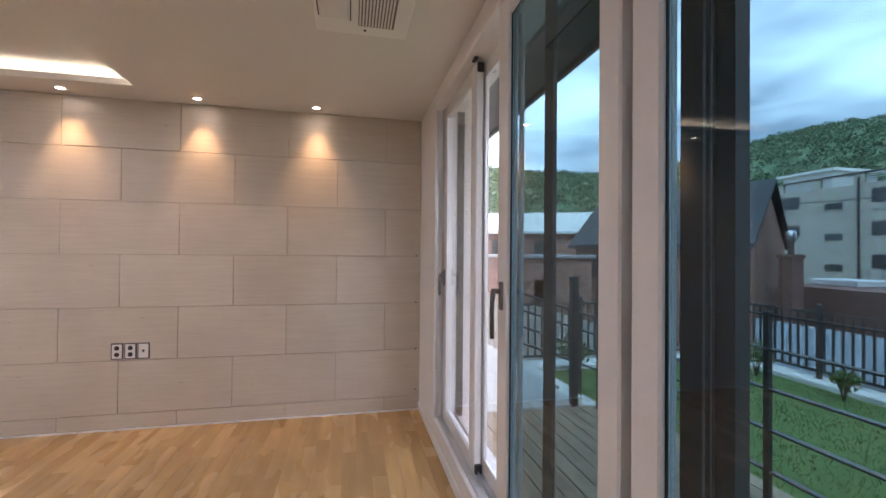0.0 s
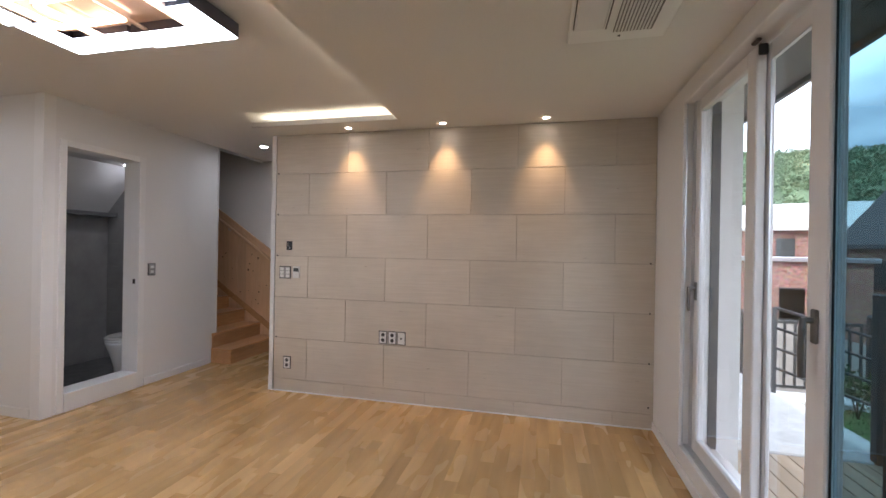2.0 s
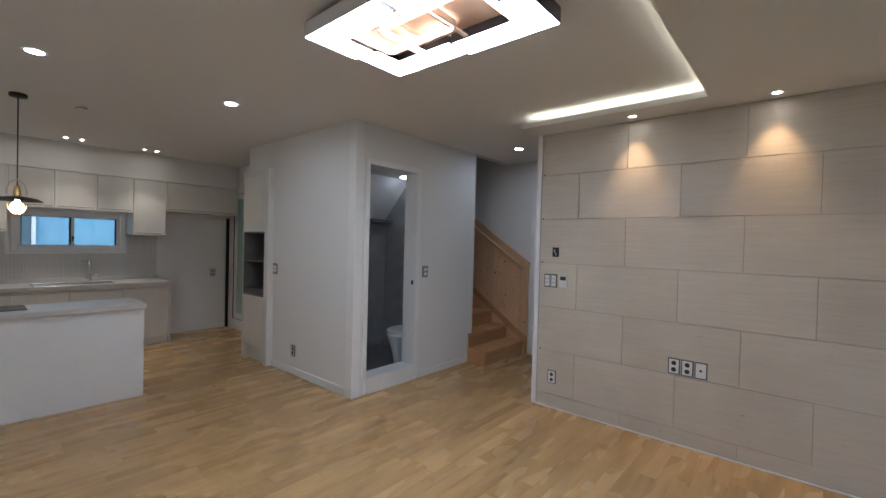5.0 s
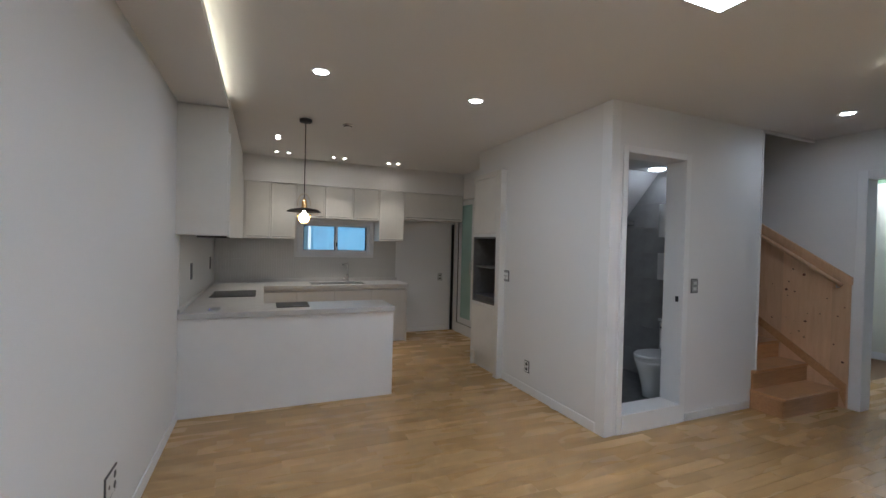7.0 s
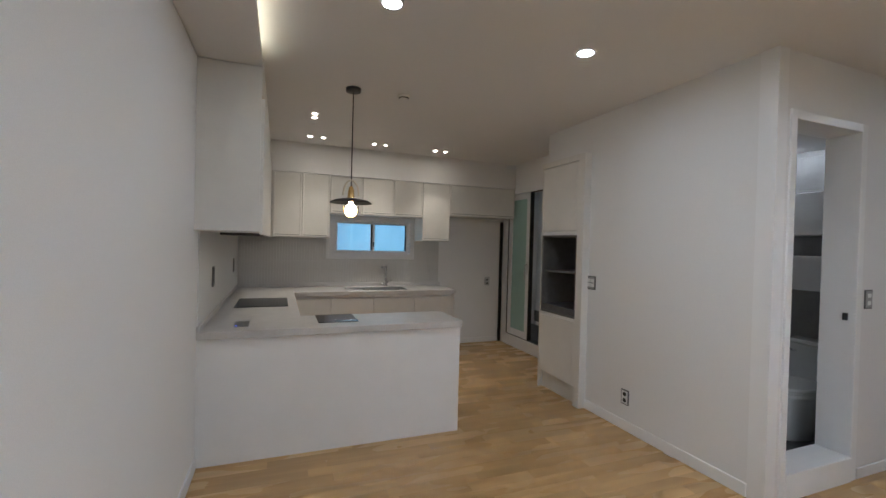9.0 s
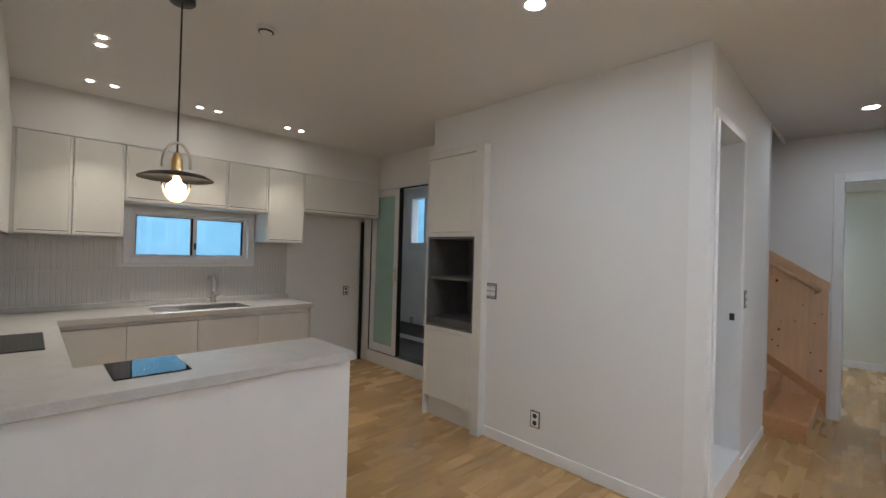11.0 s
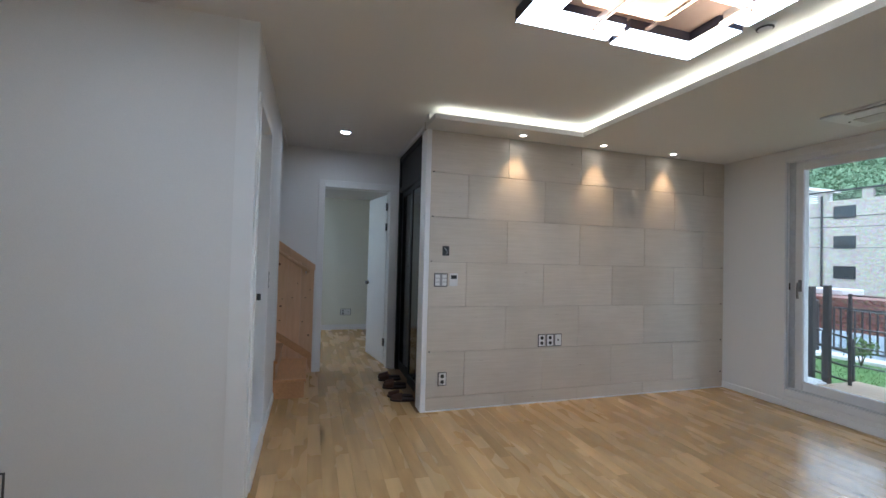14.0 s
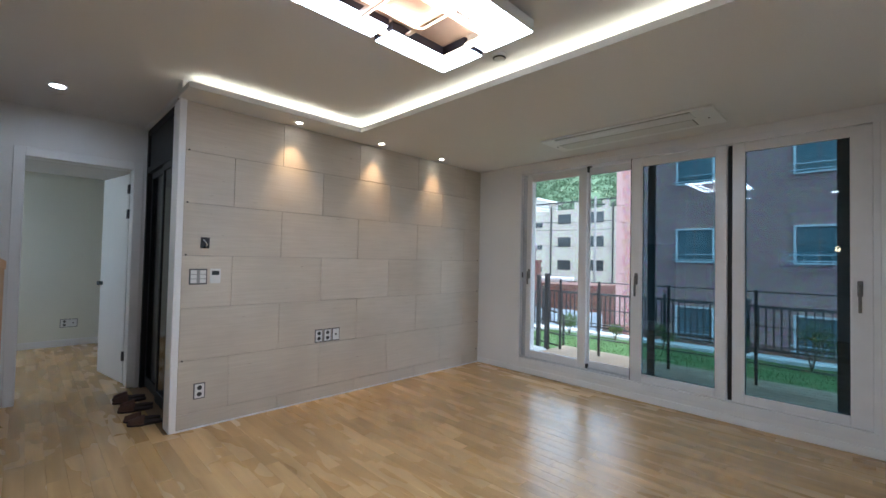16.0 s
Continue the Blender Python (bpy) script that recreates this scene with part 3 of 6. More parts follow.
def sash(name, x0, x1, ya, yb, wl_, wr_, wb_, wt_, glass, za=0.19, zb=2.512):
    s = part(name, ring(bmesh.new(), x0, x1, ya, yb, za, zb, wl_, wr_, wb_, wt_), PVC, win1)
    g = part("pane", B((x0 + x1) / 2 - 0.003, (x0 + x1) / 2 + 0.003, ya + wl_ - 0.004, yb - wr_ + 0.004, za + wb_ - 0.004, zb - wt_ + 0.004), glass, s, "tinted glass pane" if glass is TINT else "clear glass pane")
    g.visible_shadow = False
    part("gasket", ring(bmesh.new(), (x0 + x1) / 2 - 0.010, (x0 + x1) / 2 - 0.004, ya + wl_ - 0.003, yb - wr_ + 0.003, za + wb_ - 0.003, zb - wt_ + 0.003, 0.006, 0.006, 0.006, 0.006, 0), RUBBER if glass is TINT else ALU, s, "black glazing gasket" if glass is TINT else "grey glazing bead")
    return s


def lever(par, x, y, z, material, drop=0.17):
    """An upright window lever on its plate."""
    hb = B(x - 0.012, x, y - 0.016, y + 0.016, z - 0.05, z + 0.07, bevel=0.004)
    part("handle_plate", hb, material, par)
    g = bmesh.new()
    cyl(g, (x - 0.04, y, z + 0.03), (x - 0.012, y, z + 0.03), 0.011)
    tube(g, [(x - 0.038, y, z + 0.04), (x - 0.044, y, z + 0.0), (x - 0.046, y, z - 0.06), (x - 0.044, y, z - drop)], 0.0105, 10)
    part("lever", g, material, par)


s1 = sash("sash", XW + 0.058, XW + 0.103, 2.31, 3.125, 0.098, 0.072, 0.095, 0.085, CLEAR)
s2 = sash("sash", XW + 0.108, XW + 0.130, 1.79, 2.365, 0.012, 0.075, 0.09, 0.085, CLEAR)
part("end_cap", bx(B(XW + 0.062, XW + 0.10, 2.295, 2.31, 2.455, 2.508, bevel=0.003), XW + 0.062, XW + 0.10, 2.285, 2.31, 0.20, 0.25, bevel=0.003), BLACK, s1, "black roller end cap")
s3 = sash("sash", XW + 0.004, XW + 0.05, 0.928, 1.785, 0.092, 0.115, 0.085, 0.088, TINT)
s4 = sash("sash", XW + 0.004, XW + 0.05, -0.008, 0.887, 0.128, 0.095, 0.082, 0.082, TINT)
part("meeting_groove", B(XW + 0.046, XW + 0.052, 0.889, 0.926, 0.19, 2.51), RUBBER, win1, "black groove between two sashes")
part("cover_rail", bx(B(XW - 0.012, XW - 0.006, WY0 - 0.0, 1.78, WZ0, 0.186, bevel=0.002), XW - 0.012, XW - 0.006, WY0, 1.78, 2.516, WZ1, bevel=0.002), PVC, win1)
lever(s3, XW + 0.004, 1.725, 1.24, LEVERGREY)
lever(s4, XW + 0.004, 0.065, 1.24, LEVERGREY)
lever(s1, XW + 0.058, 3.075, 1.24, LEVERGREY, 0.12)
part("latch", B(XW + 0.03, XW + 0.04, WY1 - 0.034, WY1 - 0.024, 1.20, 1.27), BLACK, win1, "small black latch")
# outer layer behind the inner sashes
part("outer_mullion", bx(bx(B(XW + 0.225, XW + 0.265, 0.822, 0.985, 0.115, 2.57), XW + 0.168, XW + 0.186, 1.598, 1.672, 0.19, 2.51), XW + 0.168, XW + 0.186, 0.0, 0.20, 0.19, 2.51), DARKFRAME, win1, "dark outer window stiles")
# two bright strips drawn for the line reflections on the outer stile
part("outer_bead", bx(B(XW + 0.216, XW + 0.2248, 0.895, 0.903, 0.19, 2.51), XW + 0.216, XW + 0.2248, 0.875, 0.88, 0.19, 2.51), ALU, win1, "thin silver strips in place of reflections on the dark outer stile")
part("end_seal", B(XW + 0.012, XW + 0.046, 1.786, 1.793, 0.19, 2.55), RUBBER, win1, "black brush seal on the fixed sash edge")
part("stop_block", B(XW + 0.025, XW + 0.05, 2.24, 2.30, 2.497, 2.5135, bevel=0.006), BLACK, win1, "small black stop under the head of the frame")

# ================= kitchen =================
YI = 1.305           # free end of the peninsula
UX = -8.25           # face of the wall units
UTOP, UBOT = 2.375, 1.565


def slab_door(bm, x, ya, yb, za, zb, t=0.02):
    """A cabinet door on a face at x, looking to +x, with a J-pull edge at its foot."""
    bx(bm, x - t, x, ya + 0.0015, yb - 0.0015, za + 0.0015, zb - 0.0015, bevel=0.0015)
    for y0, y1, z0, z1 in ((ya + 0.003, ya + 0.024, za + 0.003, zb - 0.003), (yb - 0.024, yb - 0.003, za + 0.003, zb - 0.003), (ya + 0.024, yb - 0.024, za + 0.003, za + 0.026)):
        bx(bm, x, x + 0.006, y0, y1, z0, z1, bevel=0.0025)
    return bm


def wall_unit(ya, yb, za, zb, xf=UX, label="ivory wall cabinet with a flat routed-edge door"):
    e = empty("wall_cabinet", (xf - 0.18, (ya + yb) / 2, za), label, "cabinet", group="kitchen wall cabinets")
    part("body", B(XK, xf - 0.022, ya + 0.001, yb - 0.001, za, zb), CAB, e)
    d = part("door", slab_door(bmesh.new(), xf, ya, yb, za, zb), CAB, e)
    # the shade above the pull lip is a thin dark strip on the door
    part("edge_pull", B(xf, xf + 0.0015, ya + 0.026, yb - 0.026, za + 0.027, za + 0.033), GREYPLATE, d, "dark strip in place of the shade line above the routed pull")
    return e


for a, b in ((-0.175, 0.165), (0.165, 0.51)):
    wall_unit(a, b, UBOT, UTOP)
for a, b in ((0.51, 0.925), (0.925, 1.355), (1.355, 1.765)):
    wall_unit(a, b, 1.885, UTOP, label="short ivory wall cabinet above the kitchen window")
wall_unit(1.765, 2.18, UBOT, UTOP, label="tall ivory wall cabinet beside the fridge bay")
fr = wall_unit(2.18, YG - 0.015, 1.935, UTOP, xf=UX - 0.0, label="wide ivory cabinet above the empty fridge bay")
solid("corner_filler", B(UX - 0.04, UX - 0.002, -0.1945, -0.1755, UBOT, UTOP), CAB, "narrow ivory filler between two wall cabinets", "filler panel")
solid("soffit", B(XK, UX - 0.012, YL, YG, UTOP + 0.006, H), WALL, "white bulkhead above the wall cabinets", "wall", "structure")
# corner unit with the hood
hd = empty("hood_cabinet", (-6.9, -0.4, 1.57), "tall ivory corner cabinet hiding the cooker hood", "cabinet")
part("body", bx(B(XI + 0.02, -5.65, YL, -0.215, 1.575, HL - 0.004, bevel=0.002), UX, XI + 0.02, YL, -0.215, 1.575, H - 0.001), CAB, hd)
part("side_panel", B(UX + 0.002, -5.66, -0.215, -0.195, 1.56, 2.44, bevel=0.002), CAB, hd)
part("hood_filter", B(-7.35, -6.45, YL + 0.05, -0.24, 1.555, 1.574), BLACK, hd, "black slim cooker hood filter")

# worktops
SX0, SX1, SY0, SY1 = -8.42, -8.03, 0.72, 1.54
tp = bmesh.new()
gx_ = [XK, SX0, SX1, -7.96, -6.30, XI + 0.03]
gy_ = [YL, 0.085, SY0, YI + 0.012, SY1, 2.185]
gvs = {}
for i in range(5):
    for j in range(5):
        cx_, cy_ = (gx_[i] + gx_[i + 1]) / 2, (gy_[j] + gy_[j + 1]) / 2
        in_sink = SX0 < cx_ < SX1 and SY0 < cy_ < SY1
        if in_sink or not (cx_ < -7.96 or cy_ < 0.085 or (cx_ > -6.30 and cy_ < YI + 0.012)):
            continue
        q = []
        for a, b in ((i, j), (i + 1, j), (i + 1, j + 1), (i, j + 1)):
            if (a, b) not in gvs:
                gvs[(a, b)] = tp.verts.new((gx_[a], gy_[b], 0.855))
            q.append(gvs[(a, b)])
        tp.faces.new(q)
ex_ = bmesh.ops.extrude_face_region(tp, geom=tp.faces[:])
bmesh.ops.translate(tp, vec=(0, 0, 0.05), verts=[v for v in ex_["geom"] if isinstance(v, bmesh.types.BMVert)])
bmesh.ops.recalc_face_normals(tp, faces=tp.faces[:])
sharp = [e for e in tp.edges if len(e.link_faces) == 2 and e.calc_face_angle(0) > 1.0]
bmesh.ops.bevel(tp, geom=sharp, offset=0.003, segments=2, affect="EDGES", profile=0.5)
wt = empty("worktop", (-7.2, 0.3, 0.855), "pale grey speckled solid-surface U-shaped worktop", "worktop")
part("slab", tp, TOP, wt)
part("upstand", B(XK, XK + 0.02, YL, 2.185, 0.905, 0.955, bevel=0.003), TOP, wt)
part("upstand", B(XK + 0.02, XI + 0.03, YL, YL + 0.02, 0.905, 0.945, bevel=0.003), TOP, wt)
pn = empty("peninsula", (-6.05, 0.4, 0), "white kitchen peninsula with a plain back panel", "cabinet")
part("back_panel", B(XI - 0.02, XI, YL, YI, 0.0, 0.855, bevel=0.001), TRIM, pn)
part("end_panel", B(-6.27, XI - 0.02, YI - 0.02, YI, 0.0, 0.855), TRIM, pn)
part("body", B(-6.25, XI - 0.02, YL, YI - 0.02, 0.08, 0.855), CAB, pn)
for k in range(4):
    y0 = YL + 0.62 + k * 0.31
    part("door", B(-6.27, -6.25, y0, y0 + 0.305, 0.10, 0.83, bevel=0.0015), CAB, pn)
ll = empty("hob_cabinet", (-7.1, -0.3, 0), "ivory base cabinet under the induction hob", "cabinet")
part("body", B(-7.96, -6.30, YL, 0.035, 0.08, 0.855), CAB, ll)
for k in range(3):
    part("door", B(-7.9 + k * 0.53, -7.9 + k * 0.53 + 0.525, 0.035, 0.055, 0.10, 0.82, bevel=0.0015), CAB, ll)
for k, (a, b) in enumerate(((0.09, 0.52), (0.52, 1.05), (1.05, 1.60), (1.60, 2.15))):
    e = empty("base_cabinet", (-8.3, (a + b) / 2, 0), "ivory base cabinet with a routed finger-pull door", "cabinet", group="kitchen base cabinets")
    part("body", B(XK, -8.02, a + 0.001, b - 0.001, 0.10, 0.855 if not 0.4 < a < 1.5 else 0.66), CAB, e)
    d = part("door", B(-8.02, -7.99, a + 0.0015, b - 0.0015, 0.10, 0.815, bevel=0.003), CAB, e)
    part("finger_rail", B(-8.02, -8.005, a + 0.001, b - 0.001, 0.822, 0.853), CAB, e, "recessed finger rail")
    part("plinth", B(-8.06, -8.045, a, b, 0.0, 0.098), CAB, e)
solid("end_panel", B(XK, -7.975, 2.152, 2.17, 0.0, 0.853), CAB, "ivory end panel of the base run", "panel")

# splashback of narrow upright tiles
splash = wall_with_holes("splashback", "x", XK, XK + 0.006, YL, 2.16, 0.955, UBOT, [(KW[0] - 0.07, KW[1] + 0.07, KW[2] - 0.07, UBOT)], PLATE, "pale ivory vertical finger-tile splashback")
fm = {}
y = YL + 0.01
k = 0
while y < 2.13:
    if KW[0] - 0.10 < y < KW[1] + 0.05:
        spans = ((0.957, KW[2] - 0.075),)
    else:
        spans = ((0.957, 1.255), (1.257, UBOT - 0.002))
    for z0, z1 in spans:
        key = round(z1 - z0, 3)
        if key not in fm:
            fm[key] = mesh_of("tile", B(0, 0.007, 0.0015, 0.0335, 0, z1 - z0, bevel=0.002), MOSAIC)
        t_ = new("tile", fm[key])
        t_.location = (XK + 0.006, y, z0)
        t_.parent = splash
    y += 0.035
solid("side_splash", B(XK + 0.02, XI, YL, YL + 0.006, 0.945, 1.56), PLATE, "plain pale glossy side splash panel", "splashback", "structure")

# kitchen window
kb = bmesh.new()
ky0, ky1, kz0, kz1 = KW
for a in ((ky0 - 0.045, ky0 + 0.015, kz0 - 0.045, kz1 + 0.03), (ky1 - 0.015, ky1 + 0.045, kz0 - 0.045, kz1 + 0.03), (ky0 + 0.015, ky1 - 0.015, kz0 - 0.045, kz0 + 0.012), (ky0 + 0.015, ky1 - 0.015, kz1 - 0.012, kz1 + 0.03)):
    bx(kb, XK - 0.19, XK + 0.02, *a, bevel=0.003)
win2 = solid("window_2", kb, PVC, "small white two-sash kitchen window with frosted glass", "window", "structure")
ym = (ky0 + ky1) / 2
for k, (a, b) in enumerate(((ky0 + 0.015, ym + 0.025), (ym - 0.025, ky1 - 0.015))):
    x0 = XK - 0.05 - 0.045 * k
    s = part("sash", ring(bmesh.new(), x0, x0 + 0.04, a, b, kz0 + 0.012, kz1 - 0.012, 0.035, 0.035, 0.03, 0.03, 0.003), PVC, win2)
    part("gasket", ring(bmesh.new(), x0 + 0.022, x0 + 0.032, a + 0.033, b - 0.033, kz0 + 0.04, kz1 - 0.04, 0.012, 0.022, 0.006, 0.012, 0), RUBBER, s, "black gasket")
    part("pane", B(x0 + 0.016, x0 + 0.022, a + 0.034, b - 0.034, kz0 + 0.041, kz1 - 0.041), CLEAR, s, "clear glass pane").visible_shadow = False
part("latch", B(XK - 0.012, XK + 0.004, ym + 0.0, ym + 0.02, 1.46, 1.53, bevel=0.003), BLACK, win2, "black sash latch")
NEIGH = grain(mat("blue_grey_neighbour_wall", rough=0.8), 2, (0.16, 0.34, 0.46), (0.22, 0.42, 0.54), bump=0.05)
nb = empty("neighbour_house", (-12.6, 1.0, -1), "blue-shaded neighbouring house wall with a white window", "house")
part("wall", B(-14.0, -12.6, -8, 12, -1, 9), NEIGH, nb)
nw = part("window", ring(bmesh.new(), -12.6, -12.52, 0.35, 1.15, 1.2, 2.2, 0.06, 0.06, 0.06, 0.06, 0), PVC, nb)
part("pane", B(-12.58, -12.57, 0.41, 1.09, 1.26, 2.14), PALEWIN, nw)

# sink, tap, hobs
sk = empty("sink", (-8.27, 1.19, 0.7), "stainless steel undermount kitchen sink", "sink")
b_ = bmesh.new()
for a in ((SX0, SX0 + 0.012, SY0, SY1), (SX1 - 0.012, SX1, SY0, SY1), (SX0, SX1, SY0, SY0 + 0.012), (SX0, SX1, SY1 - 0.012, SY1)):
    bx(b_, *a, 0.70, 0.909, bevel=0.003)
bx(b_, SX0, SX1, SY0, SY1, 0.688, 0.70)
part("basin", b_, STEEL, sk)
part("drain", lathe(bmesh.new(), [(0.0, 0.704), (0.055, 0.704), (0.06, 0.701)], (-8.27, 1.32, 0)), BLACK, sk, "black drain")
part("drain_tray", bx(B(SX0 + 0.02, SX1 - 0.02, SY0 + 0.02, SY0 + 0.26, 0.885, 0.893, bevel=0.003), SX0 + 0.03, SX1 - 0.03, SY0 + 0.255, SY0 + 0.262, 0.88, 0.906), CHROME, sk)
fc = empty("kitchen_tap", (-8.52, 1.33, 0.905), "chrome kitchen mixer tap with an angular spout", "tap")
g = bmesh.new()
lathe(g, [(0.028, 0), (0.028, 0.012), (0.021, 0.02), (0.021, 0.10), (0.0, 0.104)], (-8.52, 1.33, 0.905))
part("base", g, CHROME, fc)
part("spout", tube(bmesh.new(), [(-8.52, 1.33, 1.0), (-8.52, 1.33, 1.18), (-8.515, 1.328, 1.20), (-8.48, 1.31, 1.205), (-8.36, 1.24, 1.195), (-8.33, 1.225, 1.185)], 0.017, 12), CHROME, fc)
part("lever", tube(bmesh.new(), [(-8.51, 1.34, 0.965), (-8.48, 1.37, 0.975), (-8.45, 1.40, 1.0)], 0.008), CHROME, fc)
part("cross_handle", tube(bmesh.new(), [(-8.52, 1.30, 0.955), (-8.52, 1.26, 0.955)], 0.014), CHROME, fc)
solid("induction_hob", B(-7.44, -6.84, -0.46, 0.0, 0.9055, 0.912, bevel=0.002), BLACKGLASS, "black glass induction hob set in the worktop", "hob")
solid("induction_plate", B(-6.31 + 0.03, -5.94, 0.197, 0.50, 0.9055, 0.912, bevel=0.002), BLACKGLASS, "single black glass induction plate on the peninsula", "hob")
pu = empty("socket_tower", (-6.05, -0.25, 0.905), "brushed steel pop-up socket lid on the worktop", "socket")
part("lid", B(-6.12, -5.92, -0.376, -0.279, 0.9055, 0.912, bevel=0.003), STEEL, pu)
part("led", B(-5.945, -5.935, -0.366, -0.356, 0.912, 0.914), mat("blue_led", (0.1, 0.1, 0.8), 0.4, emit=(0.1, 0.15, 1.0), power=3.0), pu, "tiny blue indicator light")

# oven tower
OX0, OX1, OY = -6.575, -5.88, 2.588
ov = empty("oven_cabinet", ((OX0 + OX1) / 2, 2.9, 0), "ivory tall cabinet with an empty grey appliance niche", "cabinet")
part("side_panel", B(OX0, OX0 + 0.02, OY, YP + 0.56, 0.0, 2.365), CAB, ov)
part("side_panel", B(OX1 - 0.09, OX1, OY - 0.012, YP, 0.0, 2.425, bevel=0.002), CAB, ov)
part("back", B(OX0 + 0.02, OX1 - 0.09, YP + 0.50, YP + 0.56, 0.1, 2.385), CAB, ov)
part("plinth", B(OX0 + 0.02, OX1 - 0.09, OY + 0.05, OY + 0.07, 0.0, 0.18), CAB, ov)
part("top_trim", B(OX0, OX1 - 0.09, OY - 0.012, YP, 2.366, 2.425, bevel=0.002), CAB, ov)
for z0, z1 in ((0.185, 0.794), (1.69, 2.362)):
    d = part("door", B(OX0 + 0.004, OX1 - 0.093, OY - 0.002, OY + 0.018, z0, z1, bevel=0.002), CAB, ov)
    for gx in (OX0 + 0.035, OX1 - 0.127):
        part("groove", B(gx, gx + 0.002, OY - 0.004, OY - 0.002, z0 + 0.03, z1 - 0.03), PLATE, d)
nz0, nz1 = 0.832, 1.648
for x0, x1 in ((OX0 + 0.022, OX0 + 0.040), (OX1 - 0.112, OX1 - 0.094)):
    part("niche_side", B(x0, x1, OY, YP + 0.475, nz0, nz1), CABIN, ov, "dark grey niche side")
for z0, z1 in ((nz0, nz0 + 0.018), (nz1 - 0.018, nz1)):
    part("niche_board", B(OX0 + 0.040, OX1 - 0.112, OY, YP + 0.475, z0, z1), CABIN, ov, "dark grey niche board")
part("niche_back", B(OX0 + 0.022, OX1 - 0.094, YP + 0.475, YP + 0.49, nz0, nz1), CABIN, ov, "dark grey niche back")
part("shelf", B(OX0 + 0.041, OX1 - 0.113, OY + 0.03, YP + 0.47, 1.262, 1.282, bevel=0.001), CABIN, ov, "grey niche shelf")
part("light_rail", B(OX0 + 0.004, OX1 - 0.093, OY + 0.0, OY + 0.02, nz1 + 0.002, 1.686), PLATE, ov)
part("light_rail", B(OX0 + 0.004, OX1 - 0.093, OY + 0.0, OY + 0.02, 0.797, nz0 - 0.002), PLATE, ov)
part("pull_tray", B(OX0 + 0.041, OX1 - 0.113, OY + 0.01, OY + 0.40, nz0 + 0.02, nz0 + 0.085, bevel=0.002), GREYPLATE, ov, "dark pull-out tray")
solid("wall_block_side", B(-6.56, -6.44, YP + 0.565, YG, -0.25, H), WALL, "white return wall behind the oven cabinet", "wall", "structure")
solid("wall_oven_head", B(OX0, -5.896, YP, YG, 2.43, H), WALL, "white wall above the oven cabinet", "wall", "structure")

# sliding utility door
ud = empty("utility_door", (-8.1, YG, 0.16), "white sliding door with green frosted glass, half open", "door")
fb = bmesh.new()
for a in ((-8.50, -8.44), (-6.78, -6.74)):
    bx(fb, a[0], a[1], YG - 0.012, YG + 0.15, 0.12, 2.37, bevel=0.003)
bx(fb, -8.44, -6.78, YG - 0.012, YG + 0.15, 2.31, 2.37, bevel=0.003)
bx(fb, -8.50, -6.74, YG - 0.012, YG + 0.15, 0.0, 0.165, bevel=0.003)
part("frame", fb, PVC, ud)
dl = bmesh.new()
for a in ((-8.43, -8.34, 0.17, 2.30), (-7.94, -7.84, 0.17, 2.30)):
    bx(dl, a[0], a[1], YG + 0.01, YG + 0.05, a[2], a[3], bevel=0.004)
bx(dl, -8.34, -7.94, YG + 0.012, YG + 0.048, 0.17, 0.27)
bx(dl, -8.34, -7.94, YG + 0.012, YG + 0.048, 2.22, 2.30)
lf = part("sliding_leaf", dl, PVC, ud)
part("pane", B(-8.345, -7.935, YG + 0.026, YG + 0.034, 0.265, 2.225), FROST, lf, "green frosted glass pane")
hb = B(-7.90, -7.875, YG + 0.0, YG + 0.01, 1.12, 1.30, bevel=0.003)
tube(hb, [(-7.888, YG - 0.002, 1.26), (-7.888, YG - 0.035, 1.25), (-7.888, YG - 0.04, 1.16), (-7.888, YG - 0.035, 1.04)], 0.009)
part("lever_handle", hb, STEEL, lf, "steel lever handle")
part("gasket", bx(bx(B(-7.838, -7.825, YG + 0.0, YG + 0.06, 0.17, 2.30), -7.825, -6.785, YG + 0.0, YG + 0.03, 2.295, 2.308), -8.438, -8.432, YG, YG + 0.05, 0.17, 2.30), RUBBER, ud, "black brush seal")
part("floor_track", B(-8.43, -6.79, YG + 0.0, YG + 0.13, 0.166, 0.172), BLACK, ud, "black floor track")
# no post here: a black strip put in for the darkness of a gap
solid("fridge_gap_strip", B(-8.60, -8.585, YG - 0.06, YG - 0.014, 0.0, 1.895), RUBBER, "black vertical strip in place of the dark gap beside the fridge bay", "strip")
# utility room
solid("wall_utility_west", B(-9.95, -9.8, YG, YG + 1.6, -0.25, H), WALL, "white utility side wall", "wall", "structure")
solid("wall_utility_south", B(-9.95, XK - 0.2, YG, YG + 0.14, -0.25, H), WALL, "white utility wall", "wall", "structure")
solid("ceiling_utility", B(-9.95, XK - 0.2, YG, YG + 1.6, H, H + 0.2), CEIL, "utility room ceiling", "ceiling", "structure")
wall_with_holes("wall_utility_back", "y", YG + 1.45, YG + 1.6, -9.8, -7.6, -0.25, H, [(-9.30, -8.55, 1.62, 2.45)], WALL, "grey utility wall with a window")
solid("wall_utility_east", B(-6.44, -6.3, YG + 0.14, 4.449, -0.25, H), WALL, "white utility side wall", "wall", "structure")
solid("floor_utility", B(-9.8, -6.44, YG + 0.14, 4.449, -0.2, 0.05), TILEFLOOR, "dark tiled utility floor", "floor", "structure")
solid("baseboard_utility", B(-9.8, -7.6, YG + 1.43, YG + 1.448, 0.05, 0.26), TILEFLOOR, "dark tiled upstand", "skirting", "structure")
b_ = bmesh.new()
